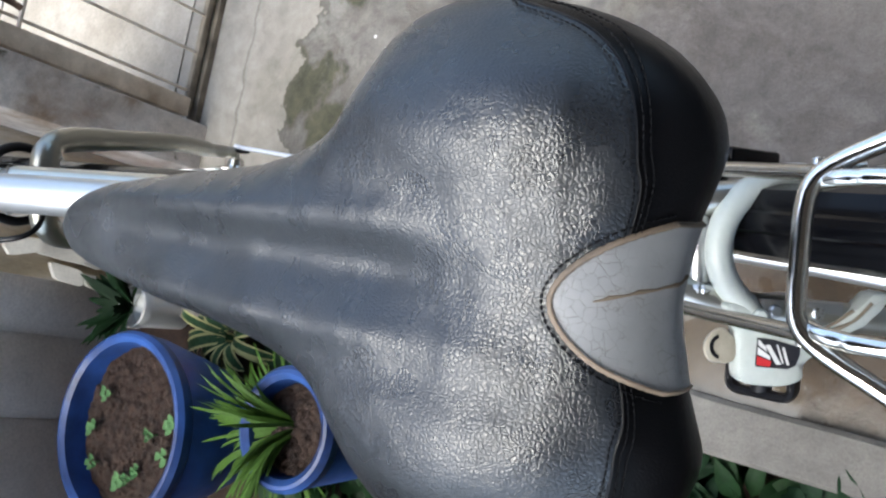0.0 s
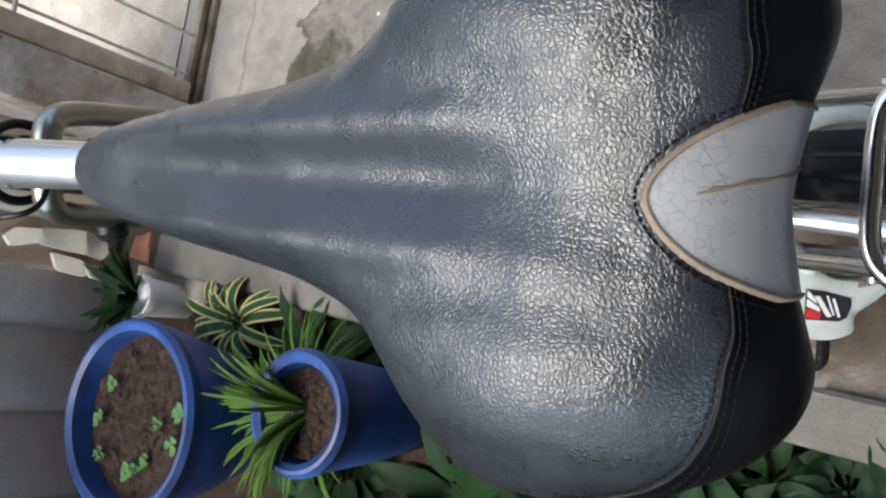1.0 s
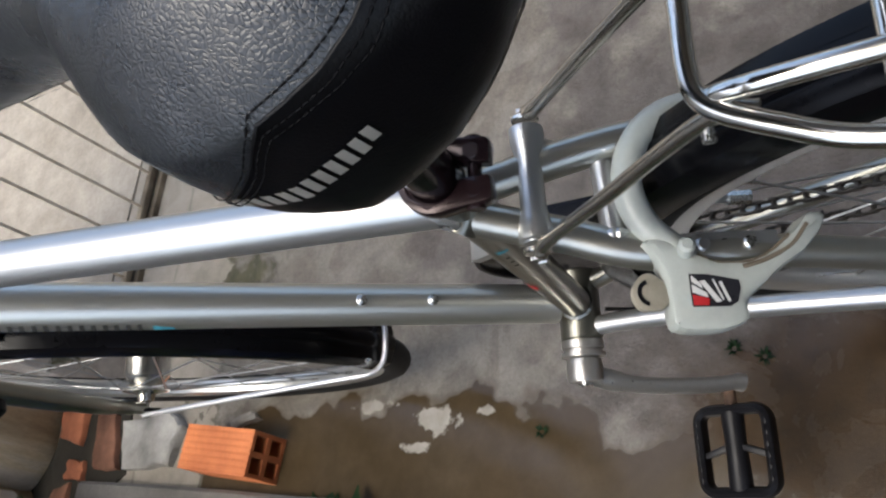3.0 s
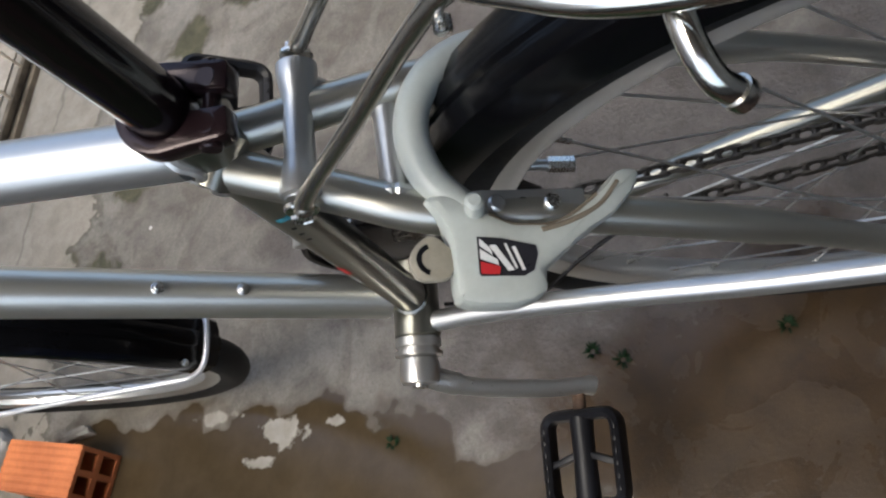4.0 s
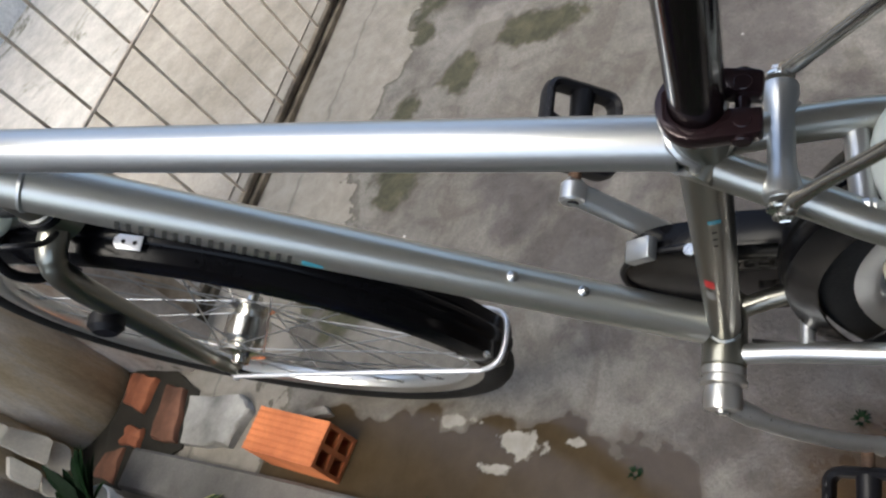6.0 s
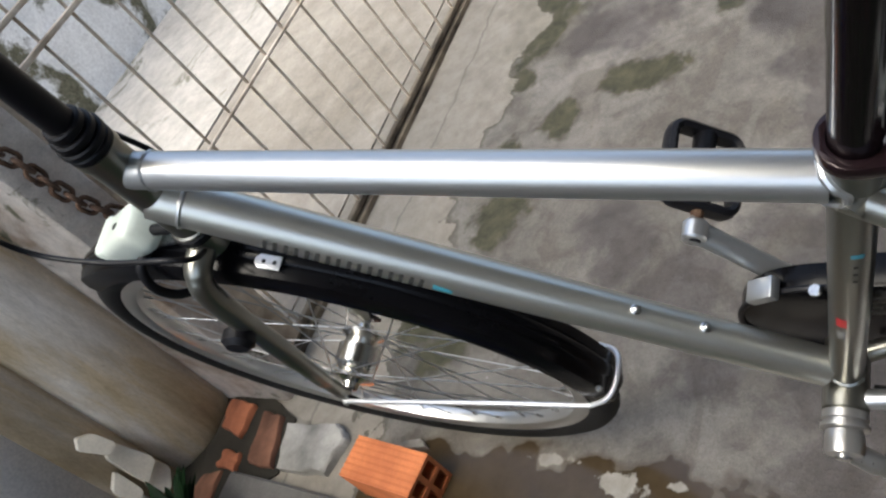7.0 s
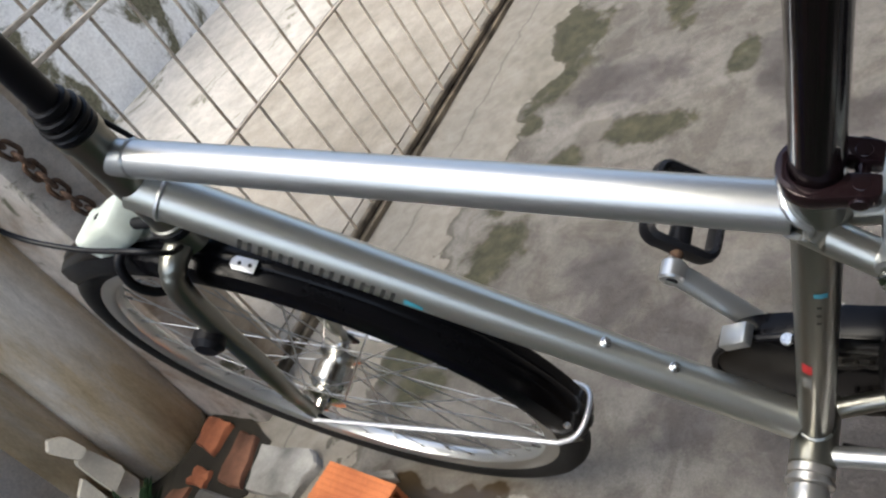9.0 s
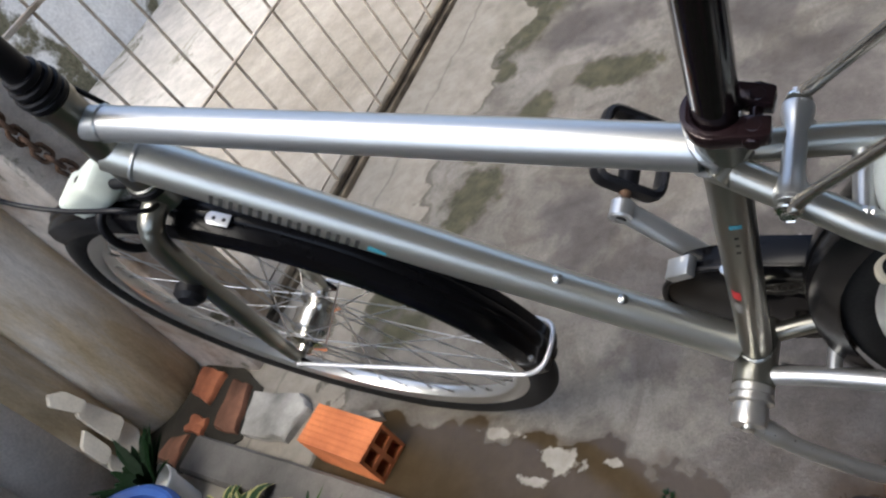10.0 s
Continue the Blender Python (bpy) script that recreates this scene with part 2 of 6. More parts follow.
def yard_concrete():
    """Old yard floor: pale worn skin over darker concrete, moss, damp stains and muddy wet patches with painted sky
    reflections.
    """
    m, n, l, b = nodes_of("old_stained_concrete")
    v = coords(n, l)
    broad, skin_ = noise_of(n, l, v, 2.6, 6, 0.6, 0.5), noise_of(n, l, v, 9, 9, 0.62, 0.8)
    mid, fine = noise_of(n, l, v, 26, 8, 0.65, 0.3), noise_of(n, l, v, 160, 6, 0.7)
    wob = noise_of(n, l, v, 11, 8, 0.62, 0.3)
    lap = noise_of(n, l, v, 11, 3, 0.45, 0.1)
    c = ramp(n, l, broad, [(0.3, (0.145, 0.133, 0.118)), (0.55, (0.222, 0.206, 0.183)), (0.75, (0.29, 0.271, 0.243))])
    worn = ramp(n, l, skin_, [(0.43, grey(0)), (0.53, grey(1))])
    c = mix(n, l, worn, mix(n, l, 1.0, c, (0.78, 0.76, 0.74), "MULTIPLY"), c)
    c = mix(n, l, 0.6, c, ramp(n, l, mid, [(0.30, grey(0.50)), (0.62, grey(1.10))]), "MULTIPLY")
    c = mix(n, l, 0.5, c, ramp(n, l, fine, [(0.30, grey(0.6)), (0.62, grey(1.05))]), "MULTIPLY")
    grit = noise_of(n, l, v, 420, 4, 0.7)
    c = mix(n, l, 0.55, c, ramp(n, l, grit, [(0.34, grey(0.62)), (0.56, grey(1.06))]), "MULTIPLY")
    dk2 = n.new("ShaderNodeMapRange")
    dk2.inputs["From Min"].default_value, dk2.inputs["From Max"].default_value = 2.95, 2.45
    l.new(blobs(n, l, v, DARK, wob), dk2.inputs["Value"])
    c = mix(n, l, dk2.outputs[0], c, mix(n, l, 0.85, c, (0.52, 0.49, 0.51), "MULTIPLY"))
    ms = n.new("ShaderNodeMapRange")
    ms.inputs["From Min"].default_value, ms.inputs["From Max"].default_value = 2.82, 2.40
    l.new(blobs(n, l, v, MOSS, wob), ms.inputs["Value"])
    c = mix(n, l, ms.outputs[0], c, ramp(n, l, mid, [(0.3, (0.024, 0.024, 0.013)), (0.7, (0.095, 0.090, 0.056))]))
    # paler newer strip of cement along the gate, with a mossy broken edge and a long crack
    sep = n.new("ShaderNodeSeparateXYZ")
    l.new(v, sep.inputs[0])
    off = n.new("ShaderNodeMath")
    off.operation = "MULTIPLY_ADD"
    l.new(noise_of(n, l, v, 4.5, 7, 0.6, 0.2), off.inputs[0])
    off.inputs[1].default_value = 0.45
    l.new(sep.outputs["Y"], off.inputs[2])
    past = n.new("ShaderNodeMapRange")
    past.inputs["From Min"].default_value, past.inputs["From Max"].default_value = 1.06, 1.12
    l.new(off.outputs[0], past.inputs["Value"])
    fresh = n.new("ShaderNodeMath")
    fresh.operation = "MULTIPLY"
    fresh.inputs[1].default_value = 0.72
    l.new(ramp(n, l, past.outputs[0], [(0.45, grey(0)), (0.6, grey(1))]), fresh.inputs[0])
    c = mix(n, l, fresh.outputs[0], c, ramp(n, l, mid, [(0.3, (0.23, 0.205, 0.17)), (0.7, (0.345, 0.315, 0.27))]))
    lip = ramp(n, l, past.outputs[0], [(0.12, grey(0)), (0.42, grey(0.62)), (0.52, grey(0.72)), (0.60, grey(0))])
    c = mix(n, l, lip, c, (0.075, 0.068, 0.048))
    gap = n.new("ShaderNodeMath")
    gap.operation = "MULTIPLY_ADD"
    l.new(wob, gap.inputs[0])
    gap.inputs[1].default_value = 0.05
    l.new(sep.outputs["Y"], gap.inputs[2])
    line_ = n.new("ShaderNodeMapRange")
    line_.inputs["From Min"].default_value, line_.inputs["From Max"].default_value = 1.035, 1.065
    l.new(gap.outputs[0], line_.inputs["Value"])
    c = mix(n, l, ramp(n, l, line_.outputs[0], [(0.35, grey(0)), (0.45, grey(0.5)), (0.55, grey(0.5)), (0.65, grey(0))]), c, (0.10, 0.09, 0.075))
    # pale flecks of old paint
    vor = n.new("ShaderNodeTexVoronoi")
    vor.inputs["Scale"].default_value = 9.0
    l.new(v, vor.inputs["Vector"])
    pick = n.new("ShaderNodeSeparateColor")
    l.new(vor.outputs["Color"], pick.inputs[0])
    fleck = mix(n, l, 1.0, ramp(n, l, vor.outputs["Distance"], [(0.030, grey(1)), (0.040, grey(0))]), ramp(n, l, pick.outputs[0], [(0.62, grey(0)), (0.64, grey(0.8))]), "MULTIPLY")
    c = mix(n, l, fleck, c, (0.62, 0.60, 0.57))
    # thin brown film of silt, then the standing muddy water
    fl_ = n.new("ShaderNodeMapRange")
    fl_.inputs["From Min"].default_value, fl_.inputs["From Max"].default_value = 2.20, 1.55
    l.new(blobs(n, l, v, FILM, wob, 1.9), fl_.inputs["Value"])
    film_ = fl_.outputs[0]
    c = mix(n, l, film_, c, ramp(n, l, mid, [(0.25, (0.026, 0.016, 0.008)), (0.75, (0.060, 0.038, 0.020))]))
    md_ = n.new("ShaderNodeMapRange")
    md_.inputs["From Min"].default_value, md_.inputs["From Max"].default_value = 1.50, 1.41
    l.new(blobs(n, l, v, MUD, lap, 0.9), md_.inputs["Value"])
    wet = md_.outputs[0]
    # sky reflections on the muddy water, painted as pale matt patches
    glint = n.new("ShaderNodeMapRange")
    glint.inputs["From Min"].default_value, glint.inputs["From Max"].default_value = 2.45, 2.22
    l.new(blobs(n, l, v, SKY_GLINTS, noise_of(n, l, v, 34, 5, 0.6), 3.0), glint.inputs["Value"])
    wet = mix(n, l, glint.outputs[0], wet, grey(0))
    c = mix(n, l, glint.outputs[0], c, ramp(n, l, mid, [(0.3, (0.20, 0.185, 0.16)), (0.7, (0.36, 0.34, 0.31))]))
    c = mix(n, l, wet, c, ramp(n, l, mid, [(0.25, (0.040, 0.028, 0.015)), (0.75, (0.066, 0.047, 0.027))]))
    l.new(c, b.inputs["Base Color"])
    r = ramp(n, l, mid, [(0.3, grey(0.72)), (0.7, grey(0.92))])
    r = mix(n, l, dk2.outputs[0], r, grey(0.50))
    r = mix(n, l, film_, r, ramp(n, l, skin_, [(0.40, grey(0.10)), (0.62, grey(0.50))]))
    l.new(mix(n, l, wet, r, ramp(n, l, skin_, [(0.40, grey(0.05)), (0.60, grey(0.20))])), b.inputs["Roughness"])
    l.new(mix(n, l, wet, grey(0.35), grey(0.42)), b.inputs["Specular IOR Level"])
    dry = n.new("ShaderNodeMath")
    dry.operation = "MULTIPLY_ADD"
    dry.inputs[1].default_value, dry.inputs[2].default_value = -0.93, 1.0
    l.new(mix(n, l, wet, mix(n, l, film_, grey(0), grey(0.85)), grey(1)), dry.inputs[0])
    h = mix(n, l, 0.5, mid, fine)
    bmp = n.new("ShaderNodeBump")
    bmp.inputs["Distance"].default_value = 0.004
    l.new(dry.outputs[0], bmp.inputs["Strength"])
    l.new(h, bmp.inputs["Height"])
    l.new(bmp.outputs[0], b.inputs["Normal"])
    return m


M_GROUND = yard_concrete()
M_OUTSIDE = concrete("pale_concrete_paving", [(0.25, (0.235, 0.205, 0.165)), (0.5, (0.33, 0.295, 0.25)), (0.8, (0.42, 0.385, 0.335))], 2.5, None, bumps=0.03)
M_OUTSIDE_PALE = concrete("pale_lane_concrete", [(0.25, (0.38, 0.35, 0.31)), (0.5, (0.50, 0.47, 0.425)), (0.8, (0.60, 0.57, 0.525))], 2.5, (2.4, 0.58), bumps=0.03)
M_KERB = concrete("grey_kerb_concrete", [(0.3, (0.115, 0.108, 0.100)), (0.7, (0.18, 0.172, 0.16))], 5, None)
M_COLUMN = concrete("weathered_cement_render", [(0.34, (0.38, 0.28, 0.15)), (0.48, (0.56, 0.46, 0.31)), (0.58, (0.66, 0.61, 0.53)), (0.70, (0.76, 0.73, 0.68))], 2.4, None, grime=0.45, bumps=0.10, stretch=(3.2, 3.2, 0.6))
# kept dark for the unseen walls and roof, to dim reflections in the bicycle
M_YARDWALL = concrete("dim_unseen_render", [(0.25, (0.19, 0.17, 0.15)), (0.7, (0.33, 0.31, 0.28))], 3, (2.0, 0.55), grime=0.5, bumps=0.12)
M_RENDER = concrete("pale_cement_render", [(0.25, (0.70, 0.66, 0.60)), (0.7, (0.86, 0.83, 0.78))], 3, None, grime=0.15, bumps=0.10)
M_PILLAR = concrete("stained_pillar_render", [(0.30, (0.30, 0.21, 0.14)), (0.48, (0.58, 0.52, 0.46)), (0.70, (0.72, 0.68, 0.63))], 6, (11, 0.60))
M_WALL = concrete("mossy_white_plaster", [(0.3, (0.84, 0.85, 0.84)), (0.7, (0.90, 0.91, 0.90))], 1.2, (2.6, 0.485), grime=0.25, bumps=0.12)
M_SOIL = concrete("dark_potting_soil", [(0.3, (0.020, 0.010, 0.006)), (0.7, (0.075, 0.038, 0.023))], 60, None, bumps=0.9)
M_BRICK = simple("orange_hollow_brick", (0.50, 0.14, 0.05), 0.85, 0, 0.16, 50, 0.35, second=(0.58, 0.19, 0.07))
M_OLDBRICK = simple("old_red_brick", (0.17, 0.075, 0.045), 0.9, 0, 0.35, 40, 0.8, second=(0.25, 0.115, 0.07))
M_REDBRICK = simple("broken_orange_brick", (0.33, 0.105, 0.05), 0.9, 0, 0.3, 40, 0.7, second=(0.40, 0.14, 0.07))
M_MORTAR = simple("dark_mossy_joint", (0.026, 0.022, 0.015), 0.95, 0, 0.3, 60, 0.6)
M_TILE = simple("broken_cream_tile", (0.74, 0.69, 0.58), 0.5, 0, 0.14, 50, 0.2)
M_GATE = simple("faded_gate_paint", (0.50, 0.38, 0.26), 0.65, 0.0, 0.22, 60, 0.3, second=(0.72, 0.64, 0.53))
M_STONE = simple("grey_rubble_stone", (0.34, 0.33, 0.31), 0.9, 0, 0.34, 50, 1.0)


def leaf(name, a, bcol, stripe=None):
    m, n, l, b = nodes_of(name)
    info = n.new("ShaderNodeNewGeometry")
    v = coords(n, l)
    c = mix(n, l, info.outputs["Random Per Island"], a, bcol)
    c = mix(n, l, 0.4, c, ramp(n, l, noise_of(n, l, v, 150, 5), [(0.35, grey(0.3)), (0.65, grey(1.25))]), "MULTIPLY")
    if stripe:
        u = n.new("ShaderNodeTexCoord")
        sep = n.new("ShaderNodeSeparateXYZ")
        l.new(u.outputs["UV"], sep.inputs[0])
        edge = ramp(n, l, sep.outputs[0], [(0.0, grey(1)), (0.15, grey(1)), (0.22, grey(0)), (0.78, grey(0)), (0.85, grey(1))])
        c = mix(n, l, edge, c, stripe)
    l.new(c, b.inputs["Base Color"])
    b.inputs["Roughness"].default_value = 0.55
    b.inputs["Specular IOR Level"].default_value = 0.09
    return m


M_LEAF = leaf("dark_green_leaf", (0.0035, 0.013, 0.0045), (0.011, 0.030, 0.010))
M_GRASSLEAF = leaf("bright_strap_leaf", (0.014, 0.046, 0.007), (0.085, 0.145, 0.026))
M_SPOTLEAF = leaf("mottled_green_leaf", (0.0035, 0.012, 0.006), (0.010, 0.026, 0.012))
M_VARI = leaf("variegated_leaf", (0.03, 0.07, 0.03), (0.05, 0.10, 0.045), (0.46, 0.43, 0.19))
M_SEEDLING = leaf("pale_seedling_leaf", (0.045, 0.105, 0.040), (0.085, 0.165, 0.070))
M_DRYLEAF = leaf("yellow_dry_leaf", (0.35, 0.22, 0.05), (0.45, 0.30, 0.08))


# ---- mesh helpers ----
def part(name, bm, material, parent=None, label="", smooth=True):
    """Link a bmesh as one mesh object under a thing or under a part."""
    bmesh.ops.recalc_face_normals(bm, faces=bm.faces)
    me = bpy.data.meshes.new(name)
    bm.to_mesh(me)
    bm.free()
    me.materials.append(material)
    if smooth:
        me.polygons.foreach_set("use_smooth", [True] * len(me.polygons))
        me.set_sharp_from_angle(angle=radians(38))
    ob = new(name, me)
    ob.parent = parent
    if label:
        tagged(ob, label)
    return ob


def empty(name, m=None, parent=None):
    ob = new(name)
    ob.empty_display_size = 0.05
    if m is not None:
        ob.matrix_world = m
    ob.parent = parent
    return ob


def smooth_line(pts, n=8):
    """Catmull-Rom through the points."""
    pts = [Vector(p) for p in pts]
    ext = [2 * pts[0] - pts[1]] + pts + [2 * pts[-1] - pts[-2]]
    out = []
    for i in range(1, len(ext) - 2):
        a, b, c, d = ext[i - 1:i + 3]
        for k in range(n):
            t = k / n
            out.append(0.5 * (2 * b + (c - a) * t + (2 * a - 5 * b + 4 * c - d) * t * t + (3 * b - a - 3 * c + d) * t ** 3))
    out.append(pts[-1])
    return out


def sweep(bm, pts, radius, seg=14, closed=False, squash=None, caps=True):
    """A round (or squashed) tube along a line; radius: one number, or one for each point."""
    pts = [Vector(p) for p in pts]
    n = len(pts)
    rad = radius if isinstance(radius, (list, tuple)) else [radius] * n
    if len(rad) != n:
        rad = [rad[0] + (rad[-1] - rad[0]) * i / (n - 1) for i in range(n)]
    rings, up = [], None
    for i, p in enumerate(pts):
        a, b = pts[(i - 1) % n] if (closed or i) else p, pts[(i + 1) % n] if (closed or i < n - 1) else p
        d = (b - a).normalized()
        if up is None:
            up = d.orthogonal().normalized() if abs(d.z) > 0.95 else Vector((0, 0, 1))
        up = (up - d * up.dot(d)).normalized()
        side = d.cross(up)
        ka, kb = squash or (1, 1)
        rings.append([bm.verts.new(p + rad[i] * (ka * math.cos(6.28318 * k / seg) * side + kb * math.sin(6.28318 * k / seg) * up)) for k in range(seg)])
    m = n if closed else n - 1
    for i in range(m):
        r0, r1 = rings[i], rings[(i + 1) % n]
        for k in range(seg):
            bm.faces.new((r0[k], r0[(k + 1) % seg], r1[(k + 1) % seg], r1[k]))
    if caps and not closed:
        bm.faces.new(rings[0])
        bm.faces.new(rings[-1][::-1])
    return bm


def tube(pts, radius, seg=14, **kw):
    return sweep(bmesh.new(), pts, radius, seg, **kw)


def rod(a, b, radius, seg=12):
    return tube([a, b], radius, seg)


def box(size, m=None, bevel=0.0, segments=2, into=None):
    bm = bmesh.new()
    bmesh.ops.create_cube(bm, size=1.0)
    for v in bm.verts:
        v.co = Vector((v.co.x * size[0], v.co.y * size[1], v.co.z * size[2]))
    if bevel:
        bmesh.ops.bevel(bm, geom=bm.edges[:], offset=bevel, segments=segments, affect="EDGES", profile=0.5)
    if m is not None:
        bm.transform(m)
    if into is not None:
        me = bpy.data.meshes.new("tmp")
        bm.to_mesh(me)
        bm.free()
        into.from_mesh(me)
        bpy.data.meshes.remove(me)
        return into
    return bm


def lathe(profile, m=None, seg=48, closed=False, bm=None):
    """Turn a profile of (radius, height) about z, then place it by m."""
    bm = bm or bmesh.new()
    m = m or Matrix()
    rings = [[bm.verts.new(m @ Vector((r * math.cos(6.28318530718 * k / seg), r * math.sin(6.28318530718 * k / seg), z))) for k in range(seg)] for r, z in profile]
    n = len(rings)
    for i in range(n if closed else n - 1):
        a, b = rings[i], rings[(i + 1) % n]
        for k in range(seg):
            bm.faces.new((a[k], a[(k + 1) % seg], b[(k + 1) % seg], b[k]))
    if not closed:
        if profile[0][0] > 1e-5:
            bm.faces.new(rings[0][::-1])
        if profile[-1][0] > 1e-5:
            bm.faces.new(rings[-1])
    bmesh.ops.remove_doubles(bm, verts=bm.verts, dist=1e-7)
    return bm


def disc_between(a, b, r, bevel=0.001, seg=24):
    """A short bevelled round bar from a to b."""
    a, b = Vector(a), Vector(b)
    h = (b - a).length
    m = Matrix.Translation(a) @ (b - a).to_track_quat("Z", "Y").to_matrix().to_4x4()
    return lathe([(r - bevel, 0), (r, bevel), (r, h - bevel), (r - bevel, h)], m, seg)


def plate(outline, thick, m, bevel=0.0):
    """A flat plate of the outline (x, y), pushed up by thick along z, placed by m."""
    bm = bmesh.new()
    f = bm.faces.new([bm.verts.new((x, y, 0)) for x, y in outline])
    r = bmesh.ops.extrude_face_region(bm, geom=[f])
    for v in r["geom"]:
        if isinstance(v, bmesh.types.BMVert):
            v.co.z += thick
    if bevel:
        bmesh.ops.bevel(bm, geom=bm.edges[:], offset=bevel, segments=2, affect="EDGES", profile=0.5)
    bm.transform(m)
    return bm


X90 = Matrix.Rotation(radians(90), 4, "Y")


# ---- the setting ----
def slab(name, x0, x1, y0, y1, z0, z1, material, label, step=0.0, rough=0.0):
    """A block of ground; step: grid size of its upper face, rough: its unevenness."""
    bm = bmesh.new()
    nx, ny = (max(1, round((x1 - x0) / step)), max(1, round((y1 - y0) / step))) if step else (1, 1)
    rows = []
    for j in range(ny + 1):
        row = []
        for i in range(nx + 1):
            x, y = x0 + (x1 - x0) * i / nx, y0 + (y1 - y0) * j / ny
            row.append(bm.verts.new((x, y, z1 + (rough * noise.noise((x * 9, y * 9, 1.7)) if rough else 0))))
        rows.append(row)
    for j in range(ny):
        for i in range(nx):
            bm.faces.new((rows[j][i], rows[j][i + 1], rows[j + 1][i + 1], rows[j + 1][i]))
    rim = [rows[0][i] for i in range(nx + 1)] + [rows[j][nx] for j in range(1, ny + 1)] + [rows[ny][i] for i in range(nx - 1, -1, -1)] + [rows[j][0] for j in range(ny - 1, 0, -1)]
    low = [bm.verts.new((v.co.x, v.co.y, z0)) for v in rim]
    for k in range(len(rim)):
        q = (k + 1) % len(rim)
        bm.faces.new((rim[q], rim[k], low[k], low[q]))
    ob = part(name, bm, material)
    return tagged(ob, label, name.replace("_", " "), kind="structure")


ground = new("ground", bpy.data.meshes.new("ground"))
ground.data.from_pydata([(-400, -400, -0.07), (400, -400, -0.07), (400, 400, -0.07), (-400, 400, -0.07)], [], [(0, 1, 2, 3)])
ground.data.materials.append(M_SOIL)
tagged(ground, "dark earth round the concrete yard and under it", "ground", kind="structure")
slab("yard_floor", -0.28, 3.4, -3.0, 1.235, -0.07, 0.0, M_GROUND, "old stained concrete yard floor, mossy, with muddy wet patches", 0.04, 0.0016)
slab("pavement", 0.10, 5.5, 1.235, 2.066, -0.07, 0.004, M_OUTSIDE, "weathered brownish concrete paving beyond the metal gate")
slab("lane", 0.10, 5.5, 2.078, 3.15, -0.07, 0.006, M_OUTSIDE_PALE, "pale stained concrete lane along the white wall")
slab("wall_base", -0.28, 0.10, 1.235, 1.7, -0.07, -0.004, M_MORTAR, "dark mossy strip of earth at the foot of the pillar")

# low kerb that runs a little askew beside the bicycle
bm = bmesh.new()
steps = 46
prof = []
for i in range(steps + 1):
    y = 1.152 - 3.2 * i / steps
    wob = 0.003 * noise.noise((y * 7, 0.3, 0)), 0.003 * noise.noise((y * 9, 4.3, 0))
    fx, bx = -0.143 - 0.0785 * (1.15 - y) + wob[0], -0.222 - 0.0755 * (1.10 - y) + wob[1]
    top = 0.024 + 0.0015 * noise.noise((y * 12, 9.1, 0))
    prof.append([bm.verts.new(p) for p in ((fx, y, -0.06), (fx + 0.001, y, top - 0.006), (fx - 0.005, y, top), (bx + 0.005, y, top), (bx, y, top - 0.006), (bx, y, -0.07))])
for a, b in zip(prof, prof[1:]):
    for k in range(5):
        bm.faces.new((a[k], a[k + 1], b[k + 1], b[k]))
bm.faces.new(prof[0])
bm.faces.new(prof[-1][::-1])
tagged(part("kerb", bm, M_KERB), "low rough concrete kerb between the yard and the planting bed", "kerb", kind="structure")

# rounded cement column and the bulging wall behind the bed
bm = lathe([(0.128, -0.07), (0.132, 0.0), (0.138, 0.02), (0.138, 0.30), (0.136, 1.2), (0.136, 1.9)], Matrix.Translation((-0.045, 1.425, 0)) @ Matrix.Diagonal((1, 1.0, 1, 1)), 40)
tagged(part("cement_column", bm, M_COLUMN), "rounded grey cement-rendered column at the end of the wall", "column", kind="structure")
bm = bmesh.new()
cols = []
for i in range(121):
    x = -0.20 - 2.2 * i / 120
    ph = (x + 0.285) / 0.178
    y = 1.455 - 0.075 * abs(math.cos(math.pi * ph)) ** 0.8
    cols.append([bm.verts.new((x, y, z)) for z in (-0.07, 0.5, 1.2, 1.9)])
for a, b in zip(cols, cols[1:]):
    for k in range(3):
        bm.faces.new((a[k], a[k + 1], b[k + 1], b[k]))
wn_ = part("wall_north", bm, M_RENDER)
md = wn_.modifiers.new("thick", "SOLIDIFY")
md.thickness, md.offset = 0.05, -1
tagged(wn_, "bulging grey cement-rendered wall behind the blue pots", "wall", kind="structure")

# gate pillar with pitted render
bm = box((0.100, 0.26, 2.3), Matrix.Translation((0.070, 1.235, 1.1)), 0.010, 2)
tagged(part("gate_pillar", bm, M_PILLAR), "stained rendered gate pillar with pits and rust marks", "pillar", kind="structure")
# opposite plaster wall, far behind the gate
bm = box((9.0, 0.2, 1.8), Matrix.Translation((2.6, 3.2, 0.83)))
tagged(part("wall_far", bm, M_WALL), "white plaster wall across the lane with a mossy foot", "wall", kind="structure")
# unseen walls added round the yard; their heights set how much sky gets in
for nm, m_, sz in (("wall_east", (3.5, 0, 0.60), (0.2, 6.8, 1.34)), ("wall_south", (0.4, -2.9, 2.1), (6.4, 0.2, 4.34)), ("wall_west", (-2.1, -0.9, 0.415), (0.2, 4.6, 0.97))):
    tagged(part(nm, box(sz, Matrix.Translation(m_)), M_YARDWALL), "plain unseen yard wall, added to close the yard and shape its light", "wall", kind="structure")
# unseen roof added over the back of the yard to darken light and reflections
tagged(part("eaves", box((6.4, 2.95, 0.12), Matrix.Translation((0.4, -1.475, 2.93)) @ Matrix.Rotation(radians(-6), 4, "X"), 0.01), M_YARDWALL), "plain unseen roof, added to shade the back of the yard", "eaves", kind="structure")

# steel gate
GY = 1.172
